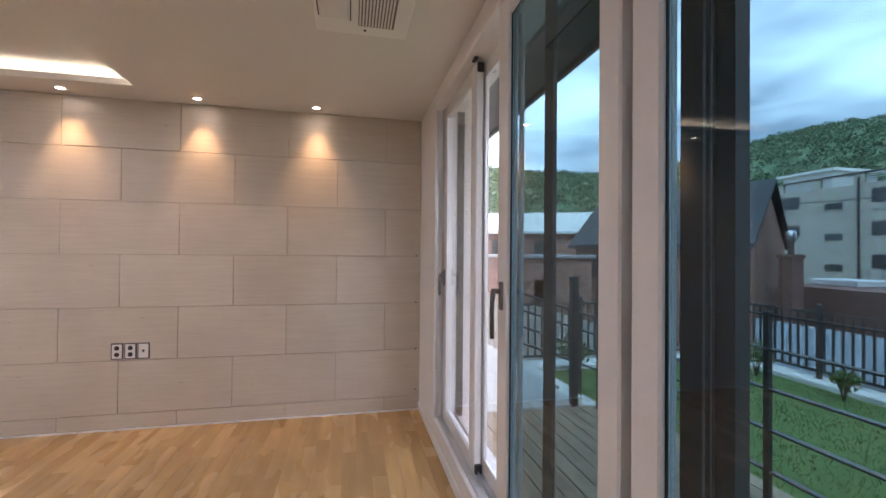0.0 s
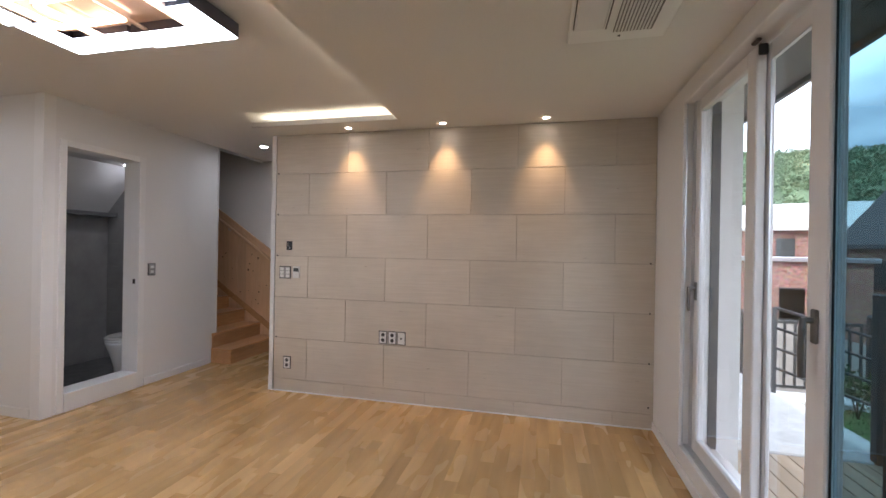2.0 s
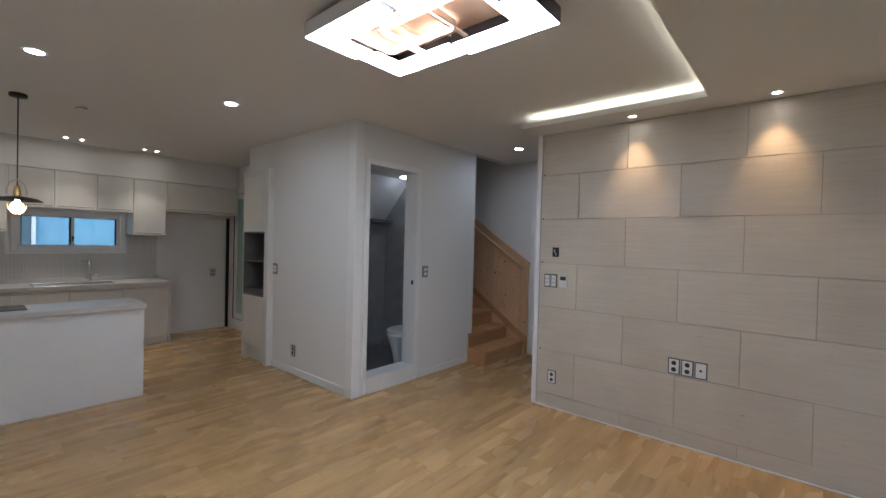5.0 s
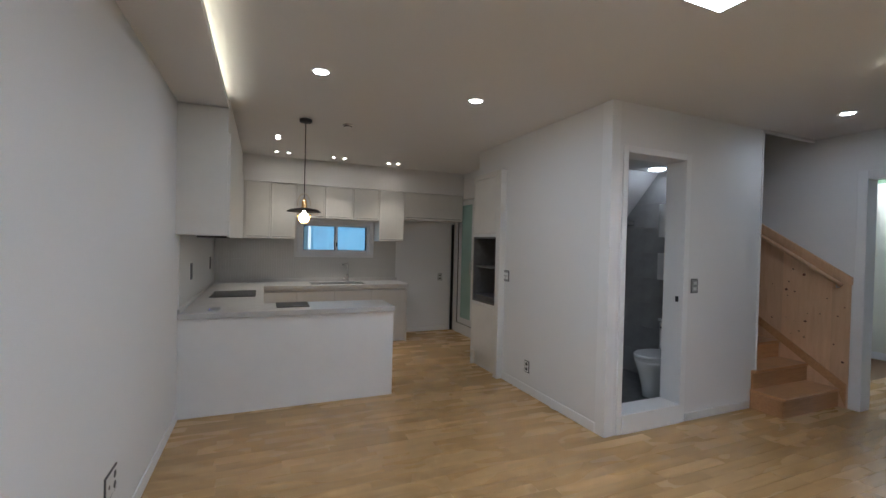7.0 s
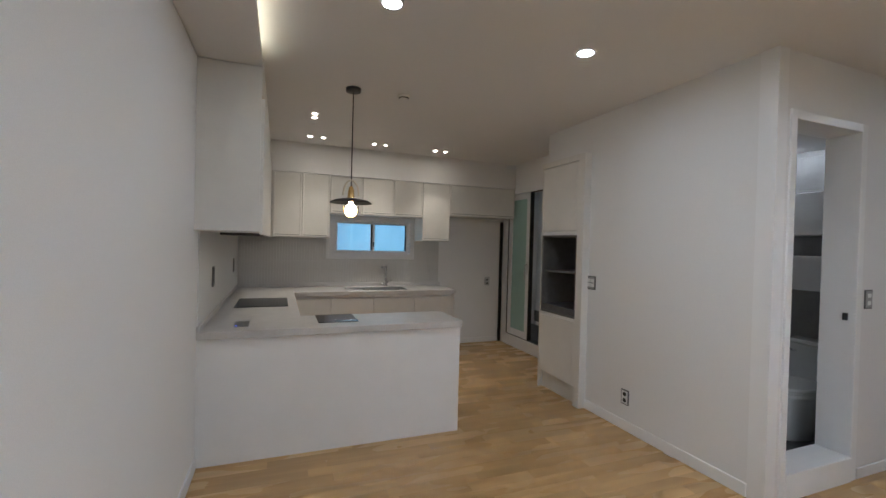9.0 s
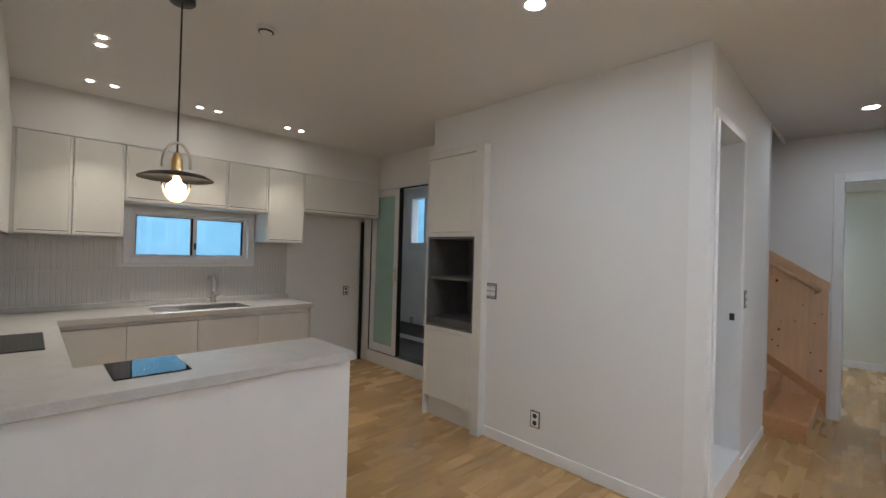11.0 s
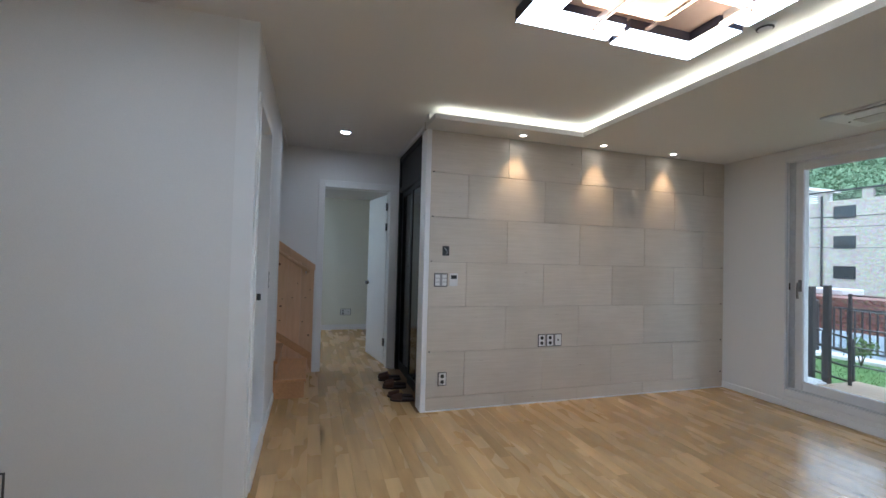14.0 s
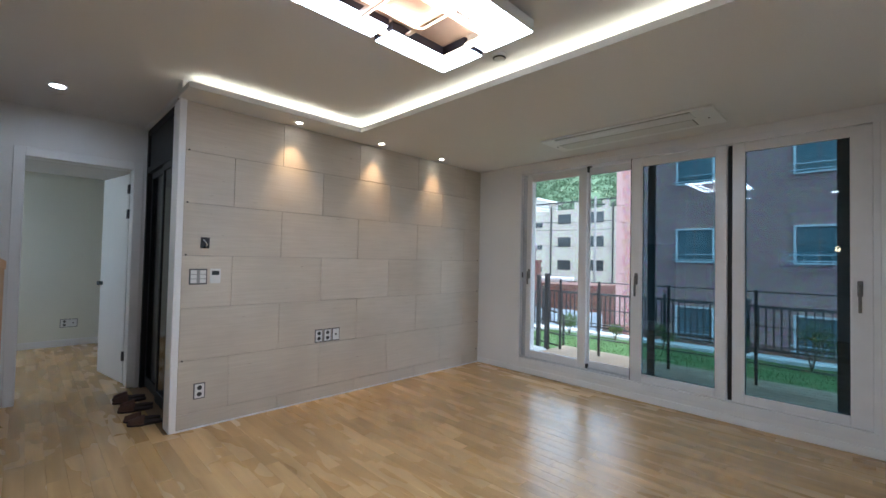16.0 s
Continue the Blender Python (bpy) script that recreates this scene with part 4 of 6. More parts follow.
for a in ((-9.36, -9.27, 1.56, 2.51), (-8.58, -8.49, 1.56, 2.51), (-9.27, -8.58, 1.56, 1.66), (-9.27, -8.58, 2.42, 2.51), (-8.95, -8.88, 1.66, 2.42)):
    bx(b_, a[0], a[1], YG + 1.42, YG + 1.58, a[2], a[3], bevel=0.004)
win4 = solid("window_4", b_, PVC, "white utility room window", "window", "structure")
part("pane", B(-9.27, -8.58, YG + 1.50, YG + 1.506, 1.66, 2.42), CLEAR, win4, "clear pane").visible_shadow = False
nb2 = empty("neighbour_house", (-7, 9.6, -1), "pale blue-shaded neighbouring house behind the utility window", "house")
part("wall", B(-26.0, -7.2, 11.5, 13, -1, 11), NEIGH, nb2)

# ================= stairs =================
RISE, GO, SY, SYE = 0.185, 0.275, 4.535, YR - 0.016
st = empty("staircase", (-4.4, 5.0, 0), "reddish solid-wood staircase climbing behind the wall", "staircase")
for k in range(12):
    xn = -3.975 - GO * k
    ya = SY if k == 0 else 4.602
    if k == 1:
        ya = 4.545
    zt = RISE * (k + 1)
    tb = bmesh.new()
    bx(tb, xn - GO - 0.03 if k else XP - 0.30, xn, ya - 0.004, SYE, zt - 0.028, zt, bevel=0.006)
    part("tread", tb, STAIR, st)
    part("riser", B(xn - 0.035 - 0.02, xn - 0.018, ya, SYE, zt - RISE + (0.001 if k else 0), zt - 0.028), STAIR, st)
part("step_side", B(XP + 0.001, -3.995, SY, SY + 0.018, 0, RISE - 0.028), STAIR, st)
part("step_side", B(XP + 0.001, -4.27, 4.548, 4.566, RISE, 2 * RISE - 0.028), STAIR, st)


def slope(x):
    return 1.245 + (-3.925 - x) * RISE / GO * 0.99


pine = empty("pine_panelling", (-4.5, SYE, 0.4), "knotty pine boards lining the stair wall with a sloped cap", "panelling")
random.seed(4)
for k in range(11):
    x1 = -3.925 - 0.15 * k
    x0 = x1 - 0.149
    zb = max(0.0, (-4.05 - x0) * RISE / GO - 0.05)
    part("board", prism(bmesh.new(), [(x0, zb), (x1, max(0, zb - 0.1)), (x1, slope(x1)), (x0, slope(x0))], "y", SYE + 0.0, YR - 0.001), PINE, pine)
    for _ in range(random.choice((2, 4, 6, 9))):
        kx, kz = random.uniform(x0 + 0.02, x1 - 0.02), random.uniform(zb + 0.25, slope(x1) - 0.08)
        r = random.choice((0.004, 0.006, 0.008, 0.010, 0.014))
        kb_ = bmesh.new()
        bmesh.ops.create_cone(kb_, cap_ends=True, segments=10, radius1=r, radius2=r * 0.9, depth=0.006, matrix=Matrix.Translation((kx, SYE - 0.0005, kz)) @ Matrix.Rotation(radians(90), 4, "X") @ Matrix.Diagonal((1, random.uniform(0.55, 1.3), 1, 1)))
        part("knot", kb_, KNOT, pine, "dark pine knot")
xa, xb = -3.915, -5.6
part("cap", prism(bmesh.new(), [(xa, slope(xa) - 0.0), (xb, slope(xb)), (xb, slope(xb) + 0.075), (xa, slope(xa) + 0.075)], "y", SYE - 0.012, YR - 0.001), PINE, pine, "pine cap board")
part("string", prism(bmesh.new(), [(-3.93, 0.0), (-4.0, 0.19), (xb, 0.19 + 1.6 * RISE / GO), (xb, 0.28 + 1.6 * RISE / GO), (-3.93, 0.24)], "y", SYE - 0.016, SYE - 0.002), STAIR, pine, "reddish stair string")
part("handrail", tube(bmesh.new(), [(-3.98, SYE - 0.05, slope(-3.98) - 0.05), (-4.6, SYE - 0.05, slope(-4.6) - 0.05), (xb, SYE - 0.05, slope(xb) - 0.05)], 0.02, 10), PINE, pine, "round pine handrail")
for x in (-4.02, -4.8):
    part("rail_bracket", tube(bmesh.new(), [(x, SYE, slope(x) - 0.10), (x, SYE - 0.045, slope(x) - 0.10), (x, SYE - 0.05, slope(x) - 0.07)], 0.006), STEEL, pine, "steel rail bracket")
solid("wall_stair_side", B(-7.45, XP - 0.19, 4.45, 4.60, -0.25, 5.2), WALL, "white stairwell side wall", "wall", "structure")
solid("wall_stair_upper", bx(B(XP, XP + 0.12, 4.60, YR, H + 0.001, 5.2), XP - 0.19, XP, 4.45, 4.60, H, 5.2), WALL, "upper stairwell wall", "wall", "structure")
solid("wall_stair_end", B(-7.6, -7.45, 4.45, YR + 0.16, -0.25, 5.2), WALL, "white stairwell end wall", "wall", "structure")
solid("ceiling_stair", B(-7.6, XP + 0.12, 4.45, YR + 0.16, 5.2, 5.3), CEIL, "stairwell ceiling", "ceiling", "structure")
solid("trim_stair", bx(B(XP - 0.195, XP + 0.01, 4.60, 4.616, 0.37, H, bevel=0.003), XP - 0.01, XP + 0.012, 4.616, YR, H - 0.03, H, bevel=0.003), TRIM, "white trim round the stair opening", "trim", "structure")

# ================= bathroom =================
bw = XP - 0.19
solid("floor_bathroom", B(-5.86, bw, YP + 0.12, 4.45, -0.2, 0.0), TILEFLOOR, "dark grey tiled bathroom floor", "floor", "structure")
wbk = solid("wall_bath_back", B(-5.86, -5.78, YP + 0.12, 4.45, -0.2, H), TILEWALL, "grey tiled bathroom wall", "wall", "structure")
wbn = solid("wall_bath_north", B(-5.78, bw, 4.38, 4.449, -0.2, H), GROUT, "grey tiled bathroom wall under the stairs", "wall", "structure")
tm = mesh_of("tile", B(0.0015, 0.6485, -0.008, 0, 0.0015, 0.2985, bevel=0.001), TILEWALL)
for r in range(9):
    for c in range(4):
        t_ = new("tile", tm)
        t_.location = (-5.78 + c * 0.65, 4.38, r * 0.30)
        if -5.79 < t_.location.x and t_.location.x + 0.65 < bw + 0.01:
            t_.parent = wbn
        else:
            bpy.data.objects.remove(t_)
cbm = bmesh.new()
prism(cbm, [(bw, 2.45), (bw, 2.55), (-5.78, 2.55), (-5.78, 1.90), (-5.28, 2.45)], "y", YP + 0.12, 4.38)
solid("ceiling_bathroom", cbm, CEIL, "bathroom ceiling sloping down under the stairs", "ceiling", "structure")


def toilet(at, turn):
    e = empty("toilet", (0, 0, 0), "white ceramic one-piece toilet on a dark tiled floor", "toilet")
    bm = bmesh.new()
    rings = []
    for z, rx, ry, cy in ((0, 0.125, 0.22, 0.02), (0.10, 0.13, 0.23, 0.02), (0.25, 0.155, 0.255, 0.0), (0.36, 0.185, 0.275, -0.02), (0.395, 0.19, 0.28, -0.02)):
        rings.append([bm.verts.new((rx * math.cos(a), cy + ry * math.sin(a), z)) for a in [2 * math.pi * k / 28 for k in range(28)]])
    for p, q in zip(rings, rings[1:]):
        for k in range(28):
            bm.faces.new((p[k], p[(k + 1) % 28], q[(k + 1) % 28], q[k])).smooth = True
    bm.faces.new(rings[0][::-1]), bm.faces.new(rings[-1])
    part("bowl", bm, CERAMIC, e)
    for nm, z0, z1 in (("seat", 0.397, 0.415), ("lid", 0.417, 0.445)):
        bm = bmesh.new()
        rr = []
        for z, s in ((z0, 1.0), (z1 - 0.006, 1.0), (z1, 0.94)):
            rr.append([bm.verts.new((0.195 * s * math.cos(a), -0.02 + (0.285 * s if math.sin(a) < 0 else 0.24 * s) * math.sin(a), z)) for a in [2 * math.pi * k / 28 for k in range(28)]])
        for p, q in zip(rr, rr[1:]):
            for k in range(28):
                bm.faces.new((p[k], p[(k + 1) % 28], q[(k + 1) % 28], q[k])).smooth = True
        bm.faces.new(rr[0][::-1]), bm.faces.new(rr[-1])
        part(nm, bm, CERAMIC, e)
    tk = part("tank", B(-0.19, 0.19, 0.20, 0.385, 0.0, 0.74, bevel=0.025, seg=3), CERAMIC, e)
    part("tank_lid", B(-0.2, 0.2, 0.195, 0.39, 0.741, 0.775, bevel=0.012, seg=2), CERAMIC, tk)
    part("flush_lever", tube(bmesh.new(), [(-0.15, 0.20, 0.68), (-0.15, 0.18, 0.68), (-0.09, 0.178, 0.675)], 0.008), CHROME, e, "chrome flush lever")
    e.matrix_basis = pose(*at, 0, 0, turn)
    return e


toilet((-4.87, 3.975, 0.0), 0)
for z0, z1, x0, x1 in ((1.685, 2.055, -5.10, -4.66), (1.206, 1.506, -5.105, -4.66)):
    c = empty("bath_cabinet", (-4.9, 4.3, z0), "small white wall cabinet above the toilet", "cabinet", group="bathroom cabinets")
    part("body", B(x0, x1, 4.20, 4.37, z0, z1, bevel=0.002), TRIM, c)
    part("door", B(x0, x1, 4.182, 4.198, z0, z1, bevel=0.003), TRIM, c)
solid("bath_downlight", lathe(bmesh.new(), [(0.0, -0.014), (0.07, -0.014), (0.085, -0.008), (0.085, 0.0), (0.0, 0.0)], (-5.1, 4.13, 2.449)), BATHLIGHT, "round white ceiling light in the bathroom", "ceiling light")
solid("bath_shelf", B(-5.779, -5.62, 2.8, 4.37, 1.84, 1.888), TILEFLOOR, "dark ledge where the ceiling slope ends", "ledge")

# ================= ceiling lights =================
def downlight(x, y, z=H, r=0.047, label="round white recessed ceiling downlight, lit", group="ceiling downlights", glow=None):
    e = empty("downlight", (x, y, z), label, "ceiling light", group)
    part("rim", lathe(bmesh.new(), [(r, -0.003), (r + 0.004, -0.007), (r + 0.016, -0.004), (r + 0.018, 0.0), (r, 0.0)], (x, y, z)), PLATE, e)
    part("diffuser", lathe(bmesh.new(), [(0.0, -0.004), (r, -0.004), (r, 0.0), (0.0, 0.0)], (x, y, z)), glow or DOWN, e, "glowing diffuser")
    return e


for p in ((-4.79, 0.425), (-4.83, 1.685), (-3.655, 4.655)):
    downlight(*p)
# utility room: unseen fitting, added to brighten its pale back wall
downlight(-7.9, 3.95, glow=KDOWN)
for x, y in ((-7.87, 0.222), (-7.87, 0.372), (-7.895, 0.985), (-7.895, 1.135), (-7.90, 1.80), (-7.90, 1.95), (-6.92, 0.205), (-7.06, 0.21)):
    downlight(x, y, r=0.021, label="small white twin downlight over the kitchen, lit", group="kitchen twin downlights", glow=KDOWN)
    lp = new("kitchen_beam", bpy.data.lights.new("kitchen_beam", "SPOT"))
    lp.data.energy, lp.data.spot_size, lp.data.spot_blend, lp.data.color, lp.data.shadow_soft_size = 8.0, radians(75), 0.6, (1.0, 0.86, 0.66), 0.02
    lp.matrix_basis = pose(x, y, H - 0.015)
for x in (-2.035, -1.102, -0.188):
    y = 3.722
    e = empty("spotlight", (x, y, HL), "small warm recessed spotlight washing the stone wall", "spotlight", "stone wall spotlights")
    part("rim", lathe(bmesh.new(), [(0.026, -0.003), (0.03, -0.006), (0.042, -0.004), (0.044, 0.0), (0.026, 0.0)], (x, y, HL)), PLATE, e)
    part("lens", lathe(bmesh.new(), [(0.0, -0.004), (0.026, -0.004), (0.026, 0.0), (0.0, 0.0)], (x, y, HL)), SPOT, e, "glowing lens")
    lp = new("spot_beam", bpy.data.lights.new("spot_beam", "SPOT"))
    lp.data.energy, lp.data.spot_size, lp.data.spot_blend, lp.data.color, lp.data.shadow_soft_size = 17.0, radians(66), 1.0, (1.0, 0.63, 0.31), 0.025
    lp.matrix_basis = pose(x, y, HL - 0.012, 11, 0, 0)
for x, y, z in ((-6.08, 0.855, H), (-1.63, 1.72, H)):
    e = empty("smoke_detector", (x, y, z), "small round white smoke detector on the ceiling", "detector", "smoke detectors")
    part("body", lathe(bmesh.new(), [(0.0, -0.028), (0.03, -0.028), (0.045, -0.016), (0.05, 0.0), (0.0, 0.0)], (x, y, z)), PLATE, e)
    part("grille", lathe(bmesh.new(), [(0.036, -0.0245), (0.042, -0.021), (0.043, -0.017), (0.036, -0.017)], (x, y, z)), BLACK, e, "dark vent ring")

# chandelier
ch = empty("ceiling_lamp", (-2.425, 1.655, H), "large geometric LED ceiling lamp with four L-shaped panels", "ceiling lamp")
CX0, CX1, CY0, CY1, CZ, CT = -2.995, -1.862, 1.305, 2.005, 2.648, 2.73
AW = 0.165
cxm, cym = (CX0 + CX1) / 2, (CY0 + CY1) / 2
part("base_plate", B(CX0 + 0.15, CX1 - 0.15, CY0 + 0.12, CY1 - 0.12, CZ + 0.055, H - 0.001), ROSE, ch, "rose metal base plate")
for sx, sy in ((0, 0), (0, 1), (1, 0), (1, 1)):
    ex, ey = (CX1 if sx else CX0), (CY1 if sy else CY0)
    dx, dy = (-1 if sx else 1), (-1 if sy else 1)
    lx = abs(cxm - ex) - 0.012
    ly = abs(cym - ey) - 0.012

    def ell(o, t):
        """An L outline, inset by o, with arms t wide."""
        return [(ex + dx * u, ey + dy * v) for u, v in ((o, o), (lx - o, o), (lx - o, t - o), (t - o, t - o), (t - o, ly - o), (o, ly - o))]

    hz = CZ + (0.012 if sx != sy else 0.0)
    pl = part("light_panel", prism(bmesh.new(), ell(0.0, AW), "z", hz + 0.004, CT), NAVY if sy else PLATE, ch, "black metal panel body" if sy else "white metal panel body")
    part("diffuser", prism(bmesh.new(), ell(0.005, AW), "z", hz, hz + 0.0035), LIGHTW, pl, "bright white diffuser")
    px, py = ex + dx * 0.2, ey + dy * 0.16
    part("stand", cyl(bmesh.new(), (px - dx * 0.05, py - dy * 0.05, CT - 0.01), (px - dx * 0.05, py - dy * 0.05, H), 0.02), PLATE, ch)


def round_rect(x0, x1, y0, y1, z, r=0.05, n=5):
    pts = []
    for cx_, cy_, a0 in ((x1 - r, y1 - r, 0), (x0 + r, y1 - r, 90), (x0 + r, y0 + r, 180), (x1 - r, y0 + r, 270)):
        pts += [(cx_ + r * math.cos(radians(a0 + 90 * i / n)), cy_ + r * math.sin(radians(a0 + 90 * i / n)), z) for i in range(n + 1)]
    return pts


def band(x0, x1, y0, y1, t, za, zb, r=0.05):
    """A flat hoop with rounded corners, t thick, standing upright from za to zb."""
    bm = bmesh.new()
    o, i = round_rect(x0, x1, y0, y1, 0, r), round_rect(x0 + t, x1 - t, y0 + t, y1 - t, 0, r - t)
    rings = [[bm.verts.new((p[0], p[1], z)) for p in line] for line, z in ((o, za), (o, zb), (i, zb), (i, za))]
    n = len(o)
    for p, q in zip(rings, rings[1:] + rings[:1]):
        for k in range(n):
            bm.faces.new((p[k], p[(k + 1) % n], q[(k + 1) % n], q[k]))
    bmesh.ops.recalc_face_normals(bm, faces=bm.faces[:])
    return bm


for x0, x1, y0, y1, z in ((CX0 + 0.19, cxm + 0.14, CY0 + 0.13, cym + 0.10, CZ + 0.012), (cxm - 0.20, CX1 - 0.14, cym - 0.17, CY1 - 0.10, CZ - 0.010)):
    rr = part("ring_frame", band(x0, x1, y0, y1, 0.009, z - 0.006, z + 0.03), ROSE, ch, "rose metal ring")
    part("ring_light", band(x0 + 0.0095, x1 - 0.0095, y0 + 0.0095, y1 - 0.0095, 0.011, z - 0.003, z + 0.027), LIGHTWARM, rr, "warm glowing lining")
    part("ring_arm", bx(B((x0 + x1) / 2 - 0.012, (x0 + x1) / 2 + 0.012, y0, y1, z + 0.02, z + 0.03), x0 + 0.1, x0 + 0.12, y0 + 0.02, y0 + 0.04, z + 0.03, CZ + 0.056), ROSE, rr)

# pendant over the peninsula
PX, PY = -6.09, 0.44
pe = empty("pendant_lamp", (PX, PY, H), "black saucer pendant lamp with brass fittings and a bare bulb", "pendant lamp")
part("canopy", lathe(bmesh.new(), [(0.0, -0.03), (0.055, -0.03), (0.06, -0.024), (0.06, 0.0), (0.0, 0.0)], (PX, PY, H)), BLACK, pe)
part("cord", cyl(bmesh.new(), (PX, PY, 1.95), (PX, PY, H - 0.03), 0.0045, seg=8), BLACK, pe)
part("socket", lathe(bmesh.new(), [(0.006, 1.975), (0.016, 1.96), (0.024, 1.935), (0.026, 1.885), (0.03, 1.875), (0.03, 1.85), (0.0, 1.845)], (PX, PY, 0)), BRASS, pe, "brass lamp holder")
part("shade", lathe(bmesh.new(), [(0.03, 1.877), (0.06, 1.873), (0.13, 1.86), (0.165, 1.84), (0.166, 1.836), (0.13, 1.855), (0.06, 1.867), (0.03, 1.871)], (PX, PY, 0), 40), BLACK, pe, "thin black metal saucer shade")
hoop = [(0, 0.062 * math.cos(a) * (1.0 if math.sin(a) > 0 else 0.95), 1.895 + 0.125 * math.sin(a)) for a in [math.pi * k / 12 for k in range(0, 13)]]
part("hoop", tube(bmesh.new(), [(PX, PY + h[1], h[2]) for h in hoop], 0.0075), IVORY, pe, "ivory carrying hoop")
part("guard", tube(bmesh.new(), [(PX + 0.05 * 0, PY + 0.062 * math.cos(a), 1.815 - 0.095 * math.sin(a)) for a in [math.pi * k / 14 for k in range(15)]], 0.0035), BRASS, pe, "brass bulb guard")
part("guard", tube(bmesh.new(), [(PX + 0.062 * math.cos(a), PY, 1.815 - 0.095 * math.sin(a)) for a in [math.pi * k / 14 for k in range(15)]], 0.0035), BRASS, pe, "brass bulb guard")
part("bulb", lathe(bmesh.new(), [(0.013, 1.845), (0.02, 1.825), (0.04, 1.805), (0.047, 1.775), (0.04, 1.745), (0.02, 1.73), (0.0, 1.727)], (PX, PY, 0)), FILAMENT, pe, "glowing warm bulb")

# air conditioner in the border
ac = empty("air_conditioner", (0.19, 1.65, HL), "white one-way ceiling cassette air conditioner", "air conditioner")
AX0, AX1, AY0, AY1 = -0.085, 0.40, 0.86, 2.39
part("panel", B(AX0, AX1, AY0, AY1, HL - 0.022, HL - 0.001, bevel=0.01, seg=2), TRIM, ac)
part("outlet_flap", B(AX0 + 0.03, AX0 + 0.17, AY0 + 0.16, AY1 - 0.16, HL - 0.034, HL - 0.0225, bevel=0.005), PVC, ac, "closed air outlet flap")
part("outlet_gap", bx(B(AX0 + 0.178, AX0 + 0.184, AY0 + 0.16, AY1 - 0.14, HL - 0.0245, HL - 0.0222), AX0 + 0.02, AX0 + 0.026, AY0 + 0.16, AY1 - 0.16, HL - 0.0245, HL - 0.0222), BLACK, ac, "dark slot beside the flap")
for k in range(11):
    x = AX0 + 0.225 + k * 0.016
    part("grille_slat", B(x, x + 0.009, AY0 + 0.20, AY1 - 0.11, HL - 0.028, HL - 0.0222), PLATE, ac)
part("grille_bed", B(AX0 + 0.22, AX0 + 0.405, AY0 + 0.19, AY1 - 0.10, HL - 0.0235, HL - 0.0222), CABIN, ac, "grey intake behind the slats")
for y in (AY0 + 0.08, AY1 - 0.06):
    part("sensor", B(AX0 + 0.25, AX0 + 0.262, y - 0.006, y + 0.006, HL - 0.027, HL - 0.0222), BLACK, ac, "tiny dark sensor")

# ================= sockets and switches =================
def socket(name, axis, at, plane, w, h, holes, sign, rimm=GREYPLATE, facem=PLATE, label="dark-rimmed white wall socket", category="socket", group="wall sockets"):
    """A wall plate on the plane of an axis; holes: list of (u, v, kind)."""
    u, z = at

    def bb(u0, u1, z0, z1, d0, d1, bev=0.0015):
        a, b = sorted((plane + sign * d0, plane + sign * d1))
        return B(a, b, u0, u1, z0, z1, bevel=bev) if axis == "x" else B(u0, u1, a, b, z0, z1, bevel=bev)

    e = empty(name, (plane, u, z) if axis == "x" else (u, plane, z), label, category, group)
    part("rim", bb(u - w / 2, u + w / 2, z - h / 2, z + h / 2, 0, 0.007), rimm, e)
    part("face", bb(u - w / 2 + 0.008, u + w / 2 - 0.008, z - h / 2 + 0.008, z + h / 2 - 0.008, 0.0072, 0.0095), facem, e)
    for du, dv, r in holes:
        if r > 0:
            bm = bmesh.new()
            a = Vector((plane + sign * 0.0092, u + du, z + dv)) if axis == "x" else Vector((u + du, plane + sign * 0.0092, z + dv))
            d = Vector((sign * 0.0015, 0, 0)) if axis == "x" else Vector((0, sign * 0.0015, 0))
            part("outlet", cyl(bm, a, a + d, r), BLACK, e, "black round outlet")
        else:
            part("key", bb(u + du + r, u + du - r, z + dv + r * 0.7, z + dv - r * 0.7, 0.0097, 0.0125), PLATE, e)
    return e


TWO = ((0, 0.026, 0.018), (0, -0.026, 0.018))
for k, u in enumerate((-1.70, -1.605, -1.512)):
    socket("wall_socket", "y", (u, 0.625), YT, 0.086, 0.128, TWO if k < 2 else ((0, 0, 0.010),), -1, label="dark-rimmed white double socket in the stone wall" if k < 2 else "dark-rimmed white aerial socket in the stone wall")
socket("wall_socket", "y", (-2.752, 0.298), YT, 0.086, 0.128, TWO, -1)
keys = [(du, dv, -0.022) for du in (-0.034, 0.034) for dv in (0.036, 0.0, -0.036)]
socket("light_switch", "y", (-2.79, 1.228), YT, 0.132, 0.128, keys, -1, facem=KEYBED, label="white six-key light switch on the stone wall", category="switch", group="light switches")
th = socket("thermostat", "y", (-2.662, 1.232), YT, 0.082, 0.122, ((0, -0.03, -0.012),), -1, rimm=PLATE, label="white heating thermostat with a small grey display", category="thermostat", group="thermostats")
part("display", B(-2.69, -2.634, YT - 0.012, YT - 0.0097, 1.24, 1.275), SCREEN, th, "small grey display")
jb = empty("junction_box", (-2.748, YT, 1.505), "open black cable box with loose wires", "cable box")
part("box", B(-2.78, -2.714, YT - 0.004, YT - 0.001, 1.46, 1.55), BLACK, jb)
part("wire", tube(bmesh.new(), [(-2.76, YT - 0.004, 1.53), (-2.748, YT - 0.03, 1.51), (-2.735, YT - 0.02, 1.49), (-2.742, YT - 0.004, 1.475)], 0.004), PLATE, jb, "short loose white wire")
socket("wall_socket", "y", (-5.385, 0.278), YP, 0.082, 0.125, TWO, -1)
keys4 = [(du, dv, -0.024) for du in (-0.027, 0.027) for dv in (0.021, -0.021)]
